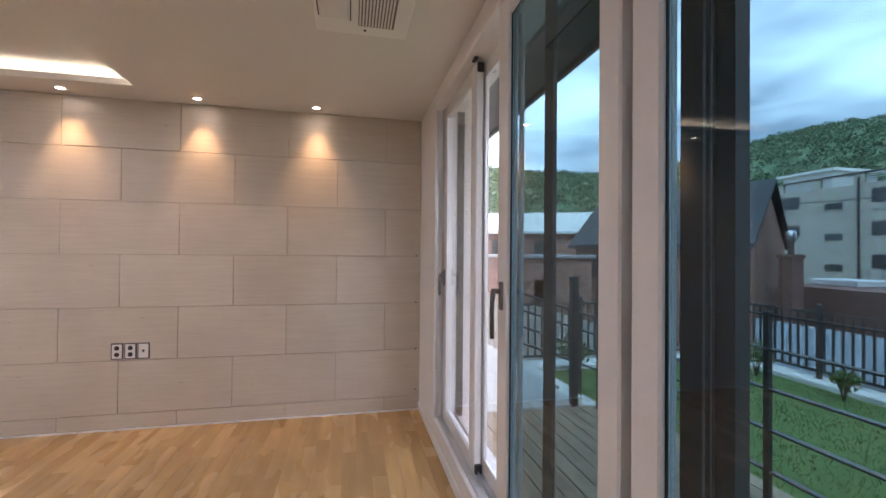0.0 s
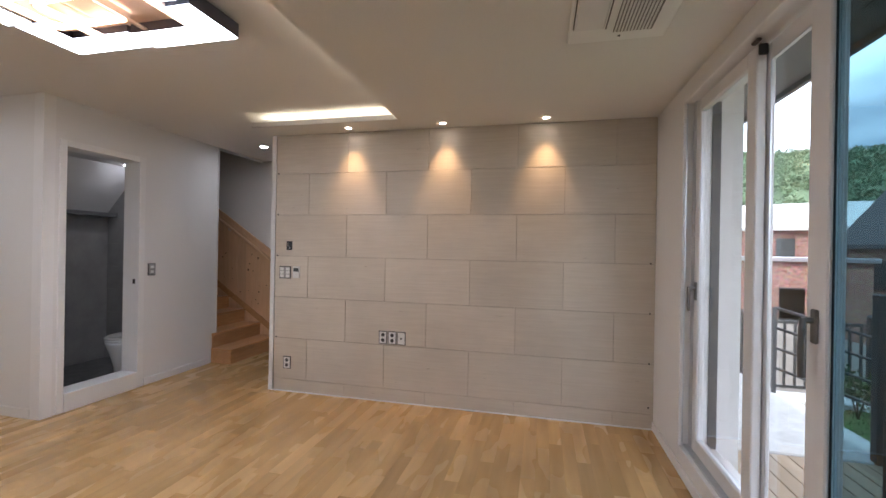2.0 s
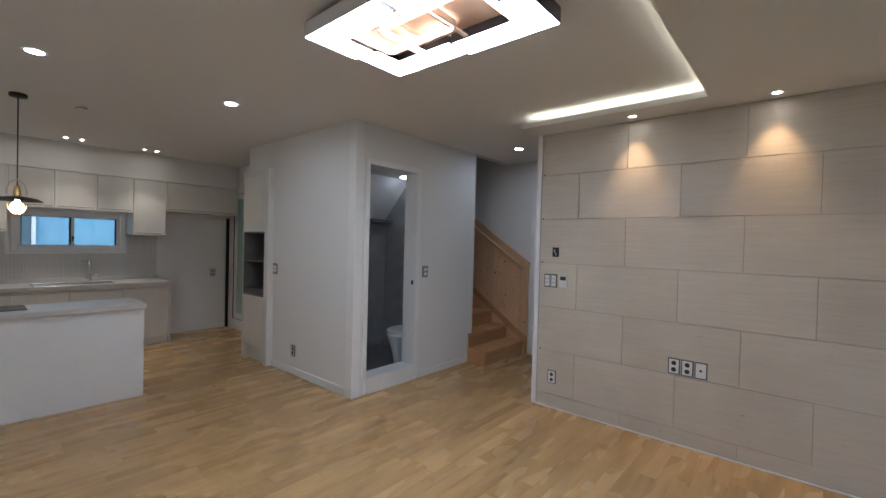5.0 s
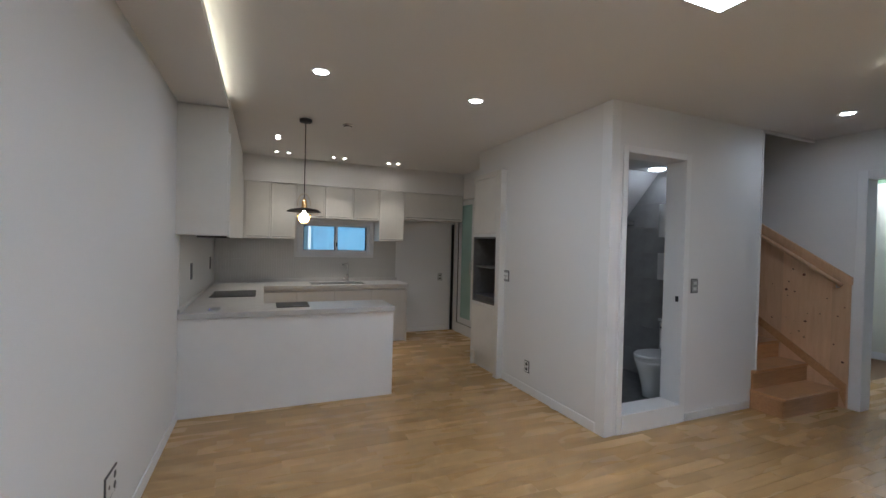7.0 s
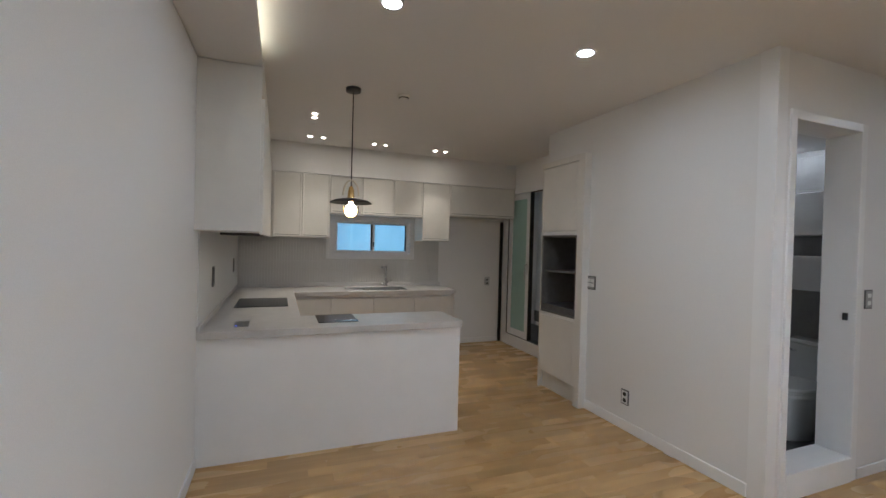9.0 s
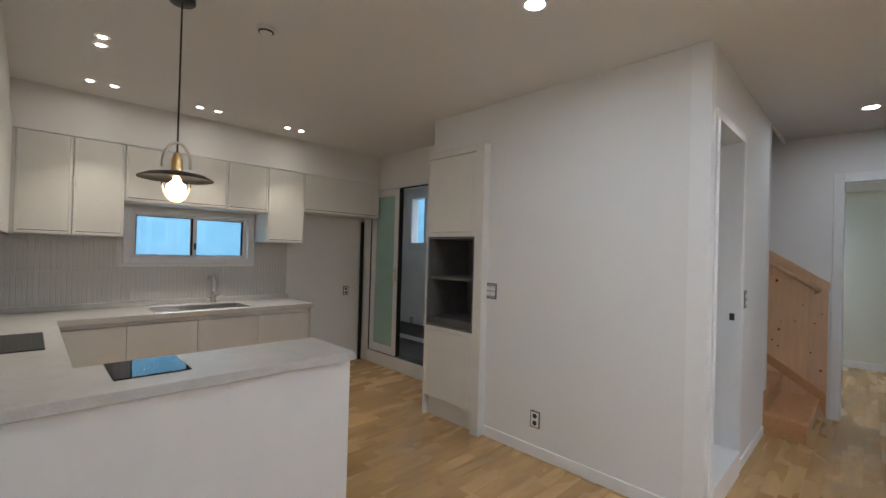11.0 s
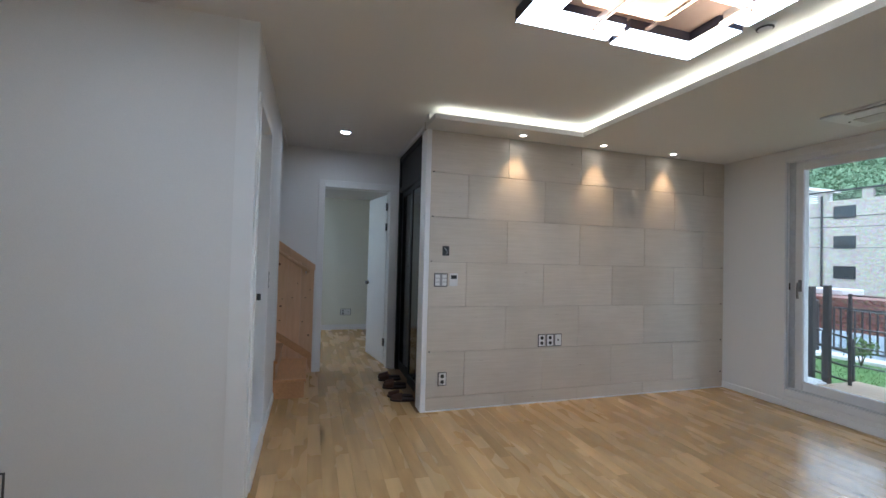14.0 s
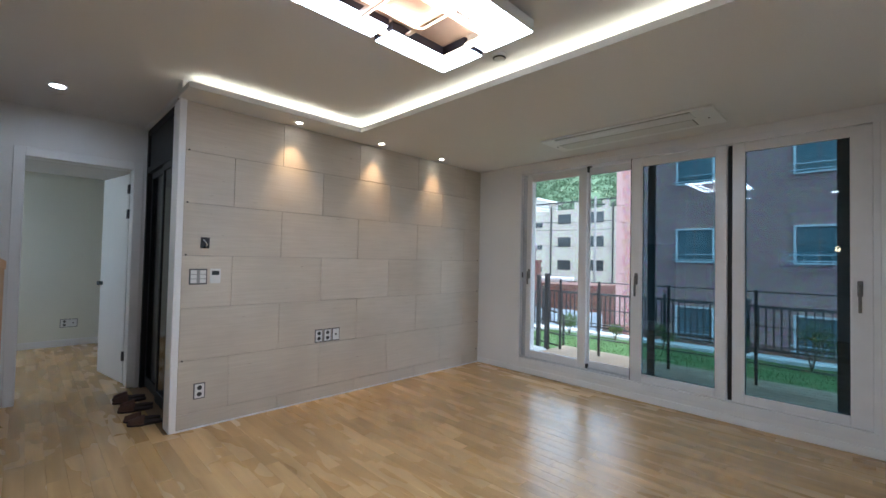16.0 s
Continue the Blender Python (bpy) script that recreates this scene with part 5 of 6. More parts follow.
socket("light_switch", "y", (-5.842, 1.20), YP, 0.125, 0.128, keys4, -1, facem=KEYBED, label="white four-key light switch on a papered wall", category="switch", group="light switches")
socket("light_switch", "x", (3.675, 1.225), XP, 0.088, 0.13, ((0, 0.026, -0.02), (0, -0.026, -0.02)), 1, facem=KEYBED, label="white two-key switch beside the bathroom door", category="switch", group="light switches")
socket("wall_socket", "x", (2.99, 0.955), XK, 0.08, 0.122, TWO, 1)
socket("wall_socket", "y", (-4.12, 0.37), YL, 0.17, 0.125, ((-0.04, 0.026, 0.018), (-0.04, -0.026, 0.018), (0.04, 0, 0.01)), 1, label="wide dark-rimmed double wall socket", group="wall sockets")
for u in (-6.45, -8.05):
    socket("kitchen_socket", "y", (u, 1.22), YL + 0.006, 0.09, 0.16, ((0, 0.03, 0.018), (0, -0.03, 0.018)), 1, facem=GREYPLATE, label="dark upright socket strip above the worktop", group="kitchen sockets")
socket("wall_socket", "y", (-3.30, 0.34), YR + 3.0, 0.20, 0.125, ((-0.05, 0.026, 0.018), (-0.05, -0.026, 0.018), (0.05, 0, 0.01)), -1, label="double socket plate in the bedroom")
socket("wall_socket", "y", (-9.24, 0.31), YG + 1.45, 0.08, 0.122, TWO, -1, label="white socket on the tiled utility wall")


# ================= slippers =================
def slipper(x, y, turn, z=0.0):
    e = empty("slipper", (0, 0, 0), "dark brown fabric house slipper on the floor", "slipper", "slippers by the entrance")
    bm = bmesh.new()
    out = [(0.045 * math.sin(a) * (1.15 if math.cos(a) > 0 else 0.9), 0.13 * math.cos(a)) for a in [2 * math.pi * k / 24 for k in range(24)]]
    prism(bm, out, "z", 0, 0.022)
    part("sole", bm, SOLE, e)
    bm = bmesh.new()
    rows = []
    for i in range(8):
        v = 0.012 + 0.108 * i / 7
        w = 0.052 * math.sqrt(max(0.04, 1 - (v / 0.135) ** 2)) + 0.002
        h = 0.062 - 0.028 * i / 7
        rows.append([bm.verts.new((w * math.cos(math.pi * j / 10), v, 0.016 + h * math.sin(math.pi * j / 10))) for j in range(11)])
    for p, q in zip(rows, rows[1:]):
        for j in range(10):
            bm.faces.new((p[j], p[j + 1], q[j + 1], q[j])).smooth = True
    bm.faces.new(rows[-1])
    bmesh.ops.solidify(bm, geom=bm.faces[:], thickness=0.005)
    part("upper", bm, LEATHER, e)
    e.matrix_basis = pose(x, y, z, 0, 0, turn)


for x, y, a in ((-3.04, 5.06, 82), (-3.05, 4.95, 85), (-3.03, 4.74, 84), (-3.05, 4.64, 80), (-3.05, 4.34, 74), (-3.04, 4.23, 78)):
    slipper(x, y, a)

# ================= outdoors =================
solid("ground", bx(B(-400, 600, -400, 600, -3.4, -3.05), XW + 0.3, 7.3, -30, 40, -3.0, -0.62), EARTH, "bare earth ground of the hillside plot", "ground", "structure")
solid("road", B(8.2, 12.6, -40, 40, -3.05, -2.95), ASPH, "grey asphalt lane below the garden", "road", "structure")
solid("lawn", B(2.62, 6.85, -12, 6.5, -0.62, -0.50), GRASS, "short green lawn beyond the deck", "lawn", "structure")
random.seed(3)
gv, gf = [], []
for k in range(15000):
    gx, gy = random.uniform(2.7, 6.8), random.uniform(-2.0, 6.5)
    a, h, w = random.uniform(0, 6.28), random.uniform(0.02, 0.05), 0.006
    b0 = len(gv)
    c_, s_ = math.cos(a), math.sin(a)
    gv += [(gx - w * c_, gy - w * s_, -0.5), (gx + w * c_, gy + w * s_, -0.5), (gx + 0.02 * s_, gy + 0.02 * c_, -0.5 + h)]
    gf.append((b0, b0 + 1, b0 + 2))
me = bpy.data.meshes.new("grass")
me.from_pydata(gv, [], gf)
me.materials.append(GRASS)
tagged(new("grass", me), "short green grass blades on the lawn", "grass", kind="stuff")

dk = solid("deck", B(XW + 0.36, 2.62, -6, 3.62, -0.3, -0.006), DARKFRAME, "brown timber deck outside the window", "deck", "structure")
x = XW + 0.37
random.seed(8)
bd = {}
while x < 2.56:
    y = -6 + random.uniform(0, 1)
    while y < 3.6:
        L = 2.4
        y1 = min(y + L, 3.615)
        key = round(y1 - y, 2)
        if key > 0.05:
            if key not in bd:
                bd[key] = mesh_of("deck_board", B(0.003, 0.117, 0.002, key - 0.002, -0.022, 0.0, bevel=0.003), DECK)
            o = new("deck_board", bd[key])
            o.location = (x, y, 0.018)
            o.parent = dk
        y += L
    x += 0.12
solid("landing", B(XW + 0.36, 2.22, 3.62, 9.0, -0.3, 0.03, bevel=0.01), CONC, "pale concrete landing beside the deck", "pavement", "structure")
solid("wall_outside", B(XW + 0.30, XW + 0.362, WY1, 9.0, -0.6, 2.76), PLASTER, "pale rendered outer wall beside the window", "wall", "structure")
solid("eave", bx(B(XW + 0.30, 1.60, -8, 9, 2.76, 2.95, bevel=0.01), 1.585, 1.62, -8, 9, 2.72, 2.97), DARKFRAME, "dark roof eave over the deck", "eave", "structure")
for k in range(14):
    solid("soffit_vent", B(1.15, 1.45, 0.2 + 0.08 * k, 0.24 + 0.08 * k, 2.745, 2.759), BLACK, "dark slat of the soffit vent", "vent", group="soffit vents")


def railing(name, xr, ys, z0, ztop, bars, label, thin_top=True):
    e = empty(name, (xr, ys[0], z0), label, "railing")
    for y in ys:
        part("post", B(xr - 0.016, xr + 0.016, y - 0.016, y + 0.016, z0, ztop, bevel=0.003), BLACK, e)
    for z in bars:
        part("bar", B(xr - 0.02, xr + 0.02, ys[-1], ys[0], z - 0.006, z + 0.006, bevel=0.002), BARM, e)
    if thin_top:
        part("top_wire", cyl(bmesh.new(), (xr, ys[-1], ztop - 0.02), (xr, ys[0], ztop - 0.02), 0.007, seg=8), BLACK, e)
    return e


BARM = grain(mat("satin_black_bar", rough=0.25), 20, (0.04, 0.042, 0.045), (0.06, 0.062, 0.066), rough=(0.18, 0.3))
railing("deck_railing", 2.33, (3.50, 2.86, 1.90, 0.95, -0.05, -1.05, -2.05), 0.0, 1.13, (0.925, 0.71, 0.49, 0.27), "black steel deck railing with flat horizontal bars")
for x, y, z0, z1 in ((2.16, 3.64, 0.0, 1.20), (2.80, 4.20, -0.5, 1.15)):
    e = empty("gate_post", (x, y, z0), "thick black steel post by the deck steps", "post", "deck corner posts")
    part("shaft", B(x - 0.032, x + 0.032, y - 0.032, y + 0.032, z0, z1, bevel=0.004), BLACK, e)
    part("cap", B(x - 0.036, x + 0.036, y - 0.036, y + 0.036, z1, z1 + 0.025, bevel=0.008), BLACK, e)
sr = empty("stair_railing", (2.4, 5.4, 0), "black steel railing sloping down the outside steps", "railing")
for k in range(6):
    u = k / 5
    px, py, pz = 2.30 + 1.75 * u, 5.35 - 0.95 * u, 0.92 - 0.58 * u
    part("post", B(px - 0.018, px + 0.018, py - 0.018, py + 0.018, -0.02 - 0.48 * min(1.0, 3 * u), pz, bevel=0.003), BLACK, sr)
for d in (0.0, 0.22, 0.44, 0.66):
    part("bar", tube(bmesh.new(), [(2.30, 5.35, 0.92 - d), (4.05, 4.40, 0.34 - d)], 0.016, 8), BLACK, sr)
so = empty("outside_steps", (3.1, 5.3, -0.5), "pale concrete steps from the landing down to the lawn", "steps")
for k in range(3):
    part("step", B(2.2202 + 0.30 * k, 2.52 + 0.30 * k, 4.6, 6.2, -0.6, -0.11 - 0.15 * k, bevel=0.008), CONC, so)

# garden edge and fence
solid("kerb", bx(B(6.85, 7.25, -14, 6.9, -0.95, -0.42, bevel=0.02), 2.40, 6.85, 6.5, 6.9, -0.95, -0.4205, bevel=0.02), CONC, "pale concrete kerb wall round the garden", "kerb", "structure")
def picket_fence(at, end, posts, label):
    """A steel picket fence between two points of the kerb, with posts, finials, two rails and pickets."""
    a, b = Vector((*at, 0)), Vector((*end, 0))
    L, turn = (b - a).length, math.degrees(math.atan2(b.y - a.y, b.x - a.x))
    e = empty("garden_fence", (0, 0, 0), label, "fence", "garden fences")
    step = L / (posts - 1)
    for k in range(posts):
        p = part("post", B(k * step - 0.03, k * step + 0.03, -0.03, 0.03, -0.42, 0.66, bevel=0.004), BLACK, e)
        part("finial", lathe(bmesh.new(), [(0.03, 0.66), (0.042, 0.68), (0.03, 0.715), (0.0, 0.725)], (k * step, 0, 0), 12), BLACK, p)
    for z in (0.58, -0.30):
        part("rail", B(0, L, -0.016, 0.016, z - 0.02, z + 0.02), BLACK, e)
    pm = mesh_of("picket", B(-0.013, 0.013, -0.013, 0.013, -0.288, 0.568), BLACK)
    for k in range(1, int(L / 0.125)):
        if min((k * 0.125) % step, step - (k * 0.125) % step) > 0.06:
            o = new("picket", pm)
            o.location = (k * 0.125, 0, 0)
            o.parent = e
    e.matrix_basis = pose(a.x, a.y, 0, 0, 0, turn)


picket_fence((7.05, -8.0), (7.05, 6.7), 10, "black steel picket fence on the garden kerb")
picket_fence((2.55, 6.7), (6.98, 6.7), 4, "black steel picket fence on the short side of the garden")


def leaf_cloud(bm, c, r, n, size, rnd):
    """Many small leaves spread through an uneven ellipsoid."""
    for _ in range(n):
        d = Vector((rnd.gauss(0, 1), rnd.gauss(0, 1), rnd.gauss(0, 1)))
        d = d.normalized() * (rnd.random() ** 0.45)
        p = Vector(c) + Vector((d.x * r[0], d.y * r[1], d.z * r[2]))
        q = Euler((rnd.uniform(0, 6.3), rnd.uniform(0, 6.3), rnd.uniform(0, 6.3))).to_matrix()
        s = size * rnd.uniform(0.6, 1.3)
        vs = [bm.verts.new(p + q @ Vector(v)) for v in ((-s * 0.5, 0, 0), (0, -s * 0.28, s * 0.1), (s * 0.6, 0, 0), (0, s * 0.28, s * 0.1))]
        bm.faces.new(vs)


rnd = random.Random(5)
for x, y, h in ((6.5, 5.6, 0.55), (6.55, 3.3, 0.5), (6.45, 0.75, 0.8), (6.55, 4.4, 0.4), (5.2, 6.2, 0.75), (6.55, 1.9, 0.45), (3.6, 6.2, 0.6)):
    e = empty("shrub", (x, y, -0.5), "small green garden shrub before the fence", "shrub", "garden shrubs")
    tb = bmesh.new()
    for k in range(5):
        a = k * 1.3
        tube(tb, [(x, y, -0.5), (x + 0.1 * h * math.cos(a), y + 0.1 * h * math.sin(a), -0.5 + h * 0.4), (x + 0.3 * h * math.cos(a), y + 0.3 * h * math.sin(a), -0.5 + h * 0.85)], 0.008, 5)
    part("stem", tb, BARK, e)
    lb = bmesh.new()
    for k in range(6):
        leaf_cloud(lb, (x + rnd.uniform(-0.25, 0.25) * h, y + rnd.uniform(-0.3, 0.3) * h, -0.5 + h * rnd.uniform(0.45, 0.95)), (0.30 * h, 0.34 * h, 0.26 * h), 60, 0.06, rnd)
    part("foliage", lb, LEAF, e)


def brick_tex(name, c1, c2, mortar, scale):
    m = mat(name, rough=0.85)
    b = m.node_tree.nodes["Principled BSDF"]
    co = node(m, "ShaderNodeTexCoord")
    sp = node(m, "ShaderNodeSeparateXYZ")
    cb_ = node(m, "ShaderNodeCombineXYZ")
    ad = node(m, "ShaderNodeMath")
    br = node(m, "ShaderNodeTexBrick", Color1=(*c1, 1), Color2=(*c2, 1), Mortar=(*mortar, 1), Scale=scale)
    br.inputs["Mortar Size"].default_value = 0.012
    no = node(m, "ShaderNodeTexNoise", Scale=9.0)
    mx = node(m, "ShaderNodeMix")
    mx.data_type, mx.blend_type = "RGBA", "OVERLAY"
    mx.inputs[0].default_value = 0.8
    link(m, co.outputs["Object"], sp.inputs[0])
    link(m, sp.outputs["X"], ad.inputs[0])
    link(m, sp.outputs["Y"], ad.inputs[1])
    link(m, ad.outputs[0], cb_.inputs["X"])
    link(m, sp.outputs["Z"], cb_.inputs["Y"])
    link(m, cb_.outputs[0], br.inputs["Vector"])
    link(m, co.outputs["Object"], no.inputs["Vector"])
    link(m, br.outputs["Color"], mx.inputs[6])
    link(m, no.outputs["Color"], mx.inputs[7])
    link(m, mx.outputs[2], b.inputs["Base Color"])
    bp = node(m, "ShaderNodeBump", Strength=0.4, Distance=0.01)
    link(m, br.outputs["Fac"], bp.inputs["Height"])
    bp.invert = True
    link(m, bp.outputs["Normal"], b.inputs["Normal"])
    return m


OLDBRICK = brick_tex("old_brick_wall", (0.17, 0.065, 0.048), (0.38, 0.215, 0.17), (0.24, 0.18, 0.15), 3.2)
PINKB = brick_tex("pink_brick_wall", (0.36, 0.19, 0.175), (0.42, 0.235, 0.215), (0.38, 0.26, 0.24), 2.4)
BEIGEB = brick_tex("beige_brick_wall", (0.36, 0.335, 0.28), (0.46, 0.43, 0.365), (0.33, 0.315, 0.28), 1.6)


def far_window(par, x, y0, y1, z0, z1, frame_m, glass_m, rails=0, halves=2):
    """A window on a facade that looks to -x: frame, panes, sill and safety rails."""
    w = part("window", ring(bmesh.new(), x - 0.06, x + 0.02, y0, y1, z0, z1, 0.07, 0.07, 0.07, 0.07, 0), frame_m, par)
    st = (y1 - y0 - 0.14) / halves
    for k in range(halves):
        part("pane", B(x - 0.02, x - 0.012, y0 + 0.07 + st * k + 0.02, y0 + 0.07 + st * (k + 1) - 0.02, z0 + 0.07, z1 - 0.07), glass_m, w)
    for k in range(rails):
        part("safety_rail", cyl(bmesh.new(), (x - 0.12, y0 - 0.12, z0 + 0.12 + 0.22 * k), (x - 0.12, y1 + 0.12, z0 + 0.12 + 0.22 * k), 0.022, seg=8), ALU, w)


QUOIN = grain(mat("pale_pink_quoin", rough=0.85), 4, (0.44, 0.27, 0.25), (0.50, 0.32, 0.30))
pk = empty("apartment_building", (20, 0, -3), "pink-red brick apartment building with white windows", "building")
part("wall", B(16, 26, -14, 8.36, -3.05, 13.0), PINKB, pk)
for k in range(40):
    part("corner_quoin", B(15.975, 16.1, 8.12 if k % 2 else 8.02, 8.385, -3.05 + 0.4 * k, -2.67 + 0.4 * k), QUOIN, pk, "pale pink corner block")
part("plinth", B(15.95, 16.1, -14, 8.2, -3.05, -1.6), OLDBRICK, pk, "darker brick plinth")
part("roof", B(15.7, 26.3, -14.3, 8.7, 13.0, 13.4), CONC, pk)
for zz in (-1.75, 1.50, 4.78, 8.06):
    for ya in (4.40, 0.50, -3.4, -7.3):
        far_window(pk, 16, ya, ya + 1.42, zz, zz + 1.43, PVC, PALEWIN, 2)

bb_ = empty("apartment_building", (50, 30, -3), "beige brick apartment block with dark openings and a railed roof", "building")
part("wall", B(44, 56, 14.0, 47.0, -3.05, 7.95), BEIGEB, bb_)
for ya, w, h, dz in ((38.0, 1.7, 1.2, 0.0), (33.7, 1.8, 1.25, 0.0), (29.9, 1.45, 0.6, 0.35), (25.9, 1.75, 1.2, 0.0), (21.7, 1.7, 1.25, 0.0), (17.2, 1.7, 1.2, 0.0), (42.6, 1.6, 1.2, 0.0)):
    for k in range(4):
        z0 = 6.2 - 2.86 * k + (-0.35 if h < 1 else 0)
        part("window", ring(bmesh.new(), 43.95, 44.03, ya, ya + w, z0, z0 + h, 0.06, 0.06, 0.06, 0.06, 0), BLACK, bb_)
        part("pane", B(43.97, 43.98, ya + 0.06, ya + w - 0.06, z0 + 0.06, z0 + h - 0.06), DARKWIN, bb_)
for k in range(10):
    y = 14.4 + 3.55 * k
    part("parapet_pier", B(43.98, 44.3, y - 0.4, y + 0.4, 7.95, 8.85), BEIGEB, bb_)
for z in (8.1, 8.3, 8.5, 8.7):
    part("parapet_rail", B(44.1, 44.16, 14.0, 47.0, z - 0.03, z + 0.03), BLACK, bb_)
part("parapet_cap", B(43.9, 44.35, 14.0, 47.0, 8.85, 8.97), ROOF, bb_)
part("roof_hut", bx(B(48, 54, 33.5, 38.5, 7.95, 10.2), 47.5, 54.5, 33.0, 39.0, 10.2, 10.5), CONC, bb_)
for y in (28.6, 20.6):
    part("drain_pipe", cyl(bmesh.new(), (43.9, y, -3), (43.9, y, 8.5), 0.09, seg=8), BLACK, bb_)


def gable_house(p1, p2, depth, z0, ze, zr, wallm, roofm, label):
    """A house whose long front runs from p1 to p2, with a pitched roof."""
    a, b = Vector((*p1, 0)), Vector((*p2, 0))
    L = (b - a).length
    turn = math.degrees(math.atan2(b.y - a.y, b.x - a.x))
    e = empty("house", (0, 0, 0), label, "house")
    pw_ = prism(bmesh.new(), [(0, z0), (depth, z0), (depth, ze), (depth / 2, zr - 0.15), (0, ze)], "x", 0, L)
    part("wall", pw_, wallm, e)
    t = 0.18
    for sgn in (0, 1):
        pr = [(-0.35, ze - 0.25), (depth / 2, zr), (depth / 2, zr + t), (-0.35, ze - 0.25 + t)] if not sgn else [(depth + 0.35, ze - 0.25), (depth / 2, zr), (depth / 2, zr + t), (depth + 0.35, ze - 0.25 + t)]
        part("roof", prism(bmesh.new(), pr, "x", -0.3, L + 0.3), roofm, e)
    for k in range(int(L // 3.2)):
        w = part("window", B(1.0 + 3.2 * k, 1.9 + 3.2 * k, -0.06, 0.05, ze - 1.9, ze - 0.7, bevel=0.01), BLACK, e)
        part("pane", B(1.07 + 3.2 * k, 1.83 + 3.2 * k, -0.075, -0.065, ze - 1.83, ze - 0.77), DARKWIN, w)
    e.matrix_basis = pose(a.x, a.y, 0, 0, 0, turn)
    return e


h1 = gable_house((12.46, 21.6), (16.46, 14.67), 8.0, -3.05, 2.05, 5.0, OLDBRICK, ROOF, "brick house with a dark shingled pitched roof")
sk_ = part("skylight", B(-0.4, 0.4, -0.7, 0.7, 0, 0.10, bevel=0.02), PALEWIN, None, "roof window")
sk_.matrix_basis = h1.matrix_basis @ pose(1.3, 2.2, 3.72, 38, 0, 0)
sk_.parent = h1
sk_.matrix_parent_inverse = h1.matrix_basis.inverted()
chm = empty("chimney", (18.9, 14.8, -3), "brick chimney with a steel cowl beside the brick house", "chimney")
part("stack", bx(B(18.6, 19.2, 14.5, 15.1, -3.05, 1.35), 18.54, 19.26, 14.44, 15.16, 1.35, 1.5), OLDBRICK, chm)
part("cowl", lathe(bmesh.new(), [(0.12, 1.5), (0.12, 2.1), (0.2, 2.1), (0.2, 2.5), (0.12, 2.55), (0.0, 2.6)], (18.9, 14.8, 0), 16), ALU, chm, "steel chimney cowl")
sh = empty("shed", (24, 16, -3), "low brick shed with a white sheet roof", "shed")
part("wall", B(22.5, 27, 12.5, 18.5, -3.05, -0.1), OLDBRICK, sh)
part("roof", B(24.8, 26.8, 16.2, 18.4, -0.1, 0.25, bevel=0.05), TRIM, sh, "white sheet roof")
gable_house((9.6, 31.0), (17.8, 27.6), 7.0, -3.05, 3.2, 4.7, OLDBRICK, CONC, "brick house with a low pale metal roof behind the dark-roofed one")
an = empty("annex", (9.4, 18.2, -3), "low flat-roofed brick annex with a pale grey fascia", "house")
part("wall", B(7.4, 11.2, 18.0, 22.0, -3.05, 1.25), OLDBRICK, an)
part("fascia", B(7.25, 11.35, 17.85, 22.1, 1.25, 1.42, bevel=0.02), ALU, an, "pale grey roof fascia")
aw = part("window", ring(bmesh.new(), 8.3, 9.1, 17.94, 18.02, -0.9, 0.3, 0.0, 0.0, 0.06, 0.06, 0), BLACK, an)
part("pane", B(8.3, 9.1, 17.96, 17.97, -0.84, 0.24), DARKWIN, aw)
gable_house((0.5, 44.0), (12.0, 40.0), 8.0, -3.05, 3.2, 5.6, OLDBRICK, CONC, "brick house with a pale metal roof farther up the lane")
POLE = grain(mat("weathered_concrete_pole", rough=0.9), 6, (0.26, 0.26, 0.25), (0.36, 0.36, 0.35), bump=0.1)
up = empty("utility_pole", (30, 16.1, -3), "concrete utility pole with thin cables", "pole")
part("shaft", cyl(bmesh.new(), (30, 16.1, -3.05), (30, 16.1, 7.0), 0.14, 0.09, 12), POLE, up)
part("crossarm", B(29.93, 30.07, 15.3, 16.9, 6.2, 6.32), BLACK, up)
for dz, dy in ((6.3, 0.7), (6.3, -0.7), (5.6, 0.0), (4.2, 0.1)):
    part("cable", tube(bmesh.new(), [(30 + 0.0, 16.1 + dy + 40 * (s - 0.5), dz - 1.4 + 5.6 * (s - 0.5) ** 2) for s in [i / 12 for i in range(13)]], 0.02, 5), BLACK, up)

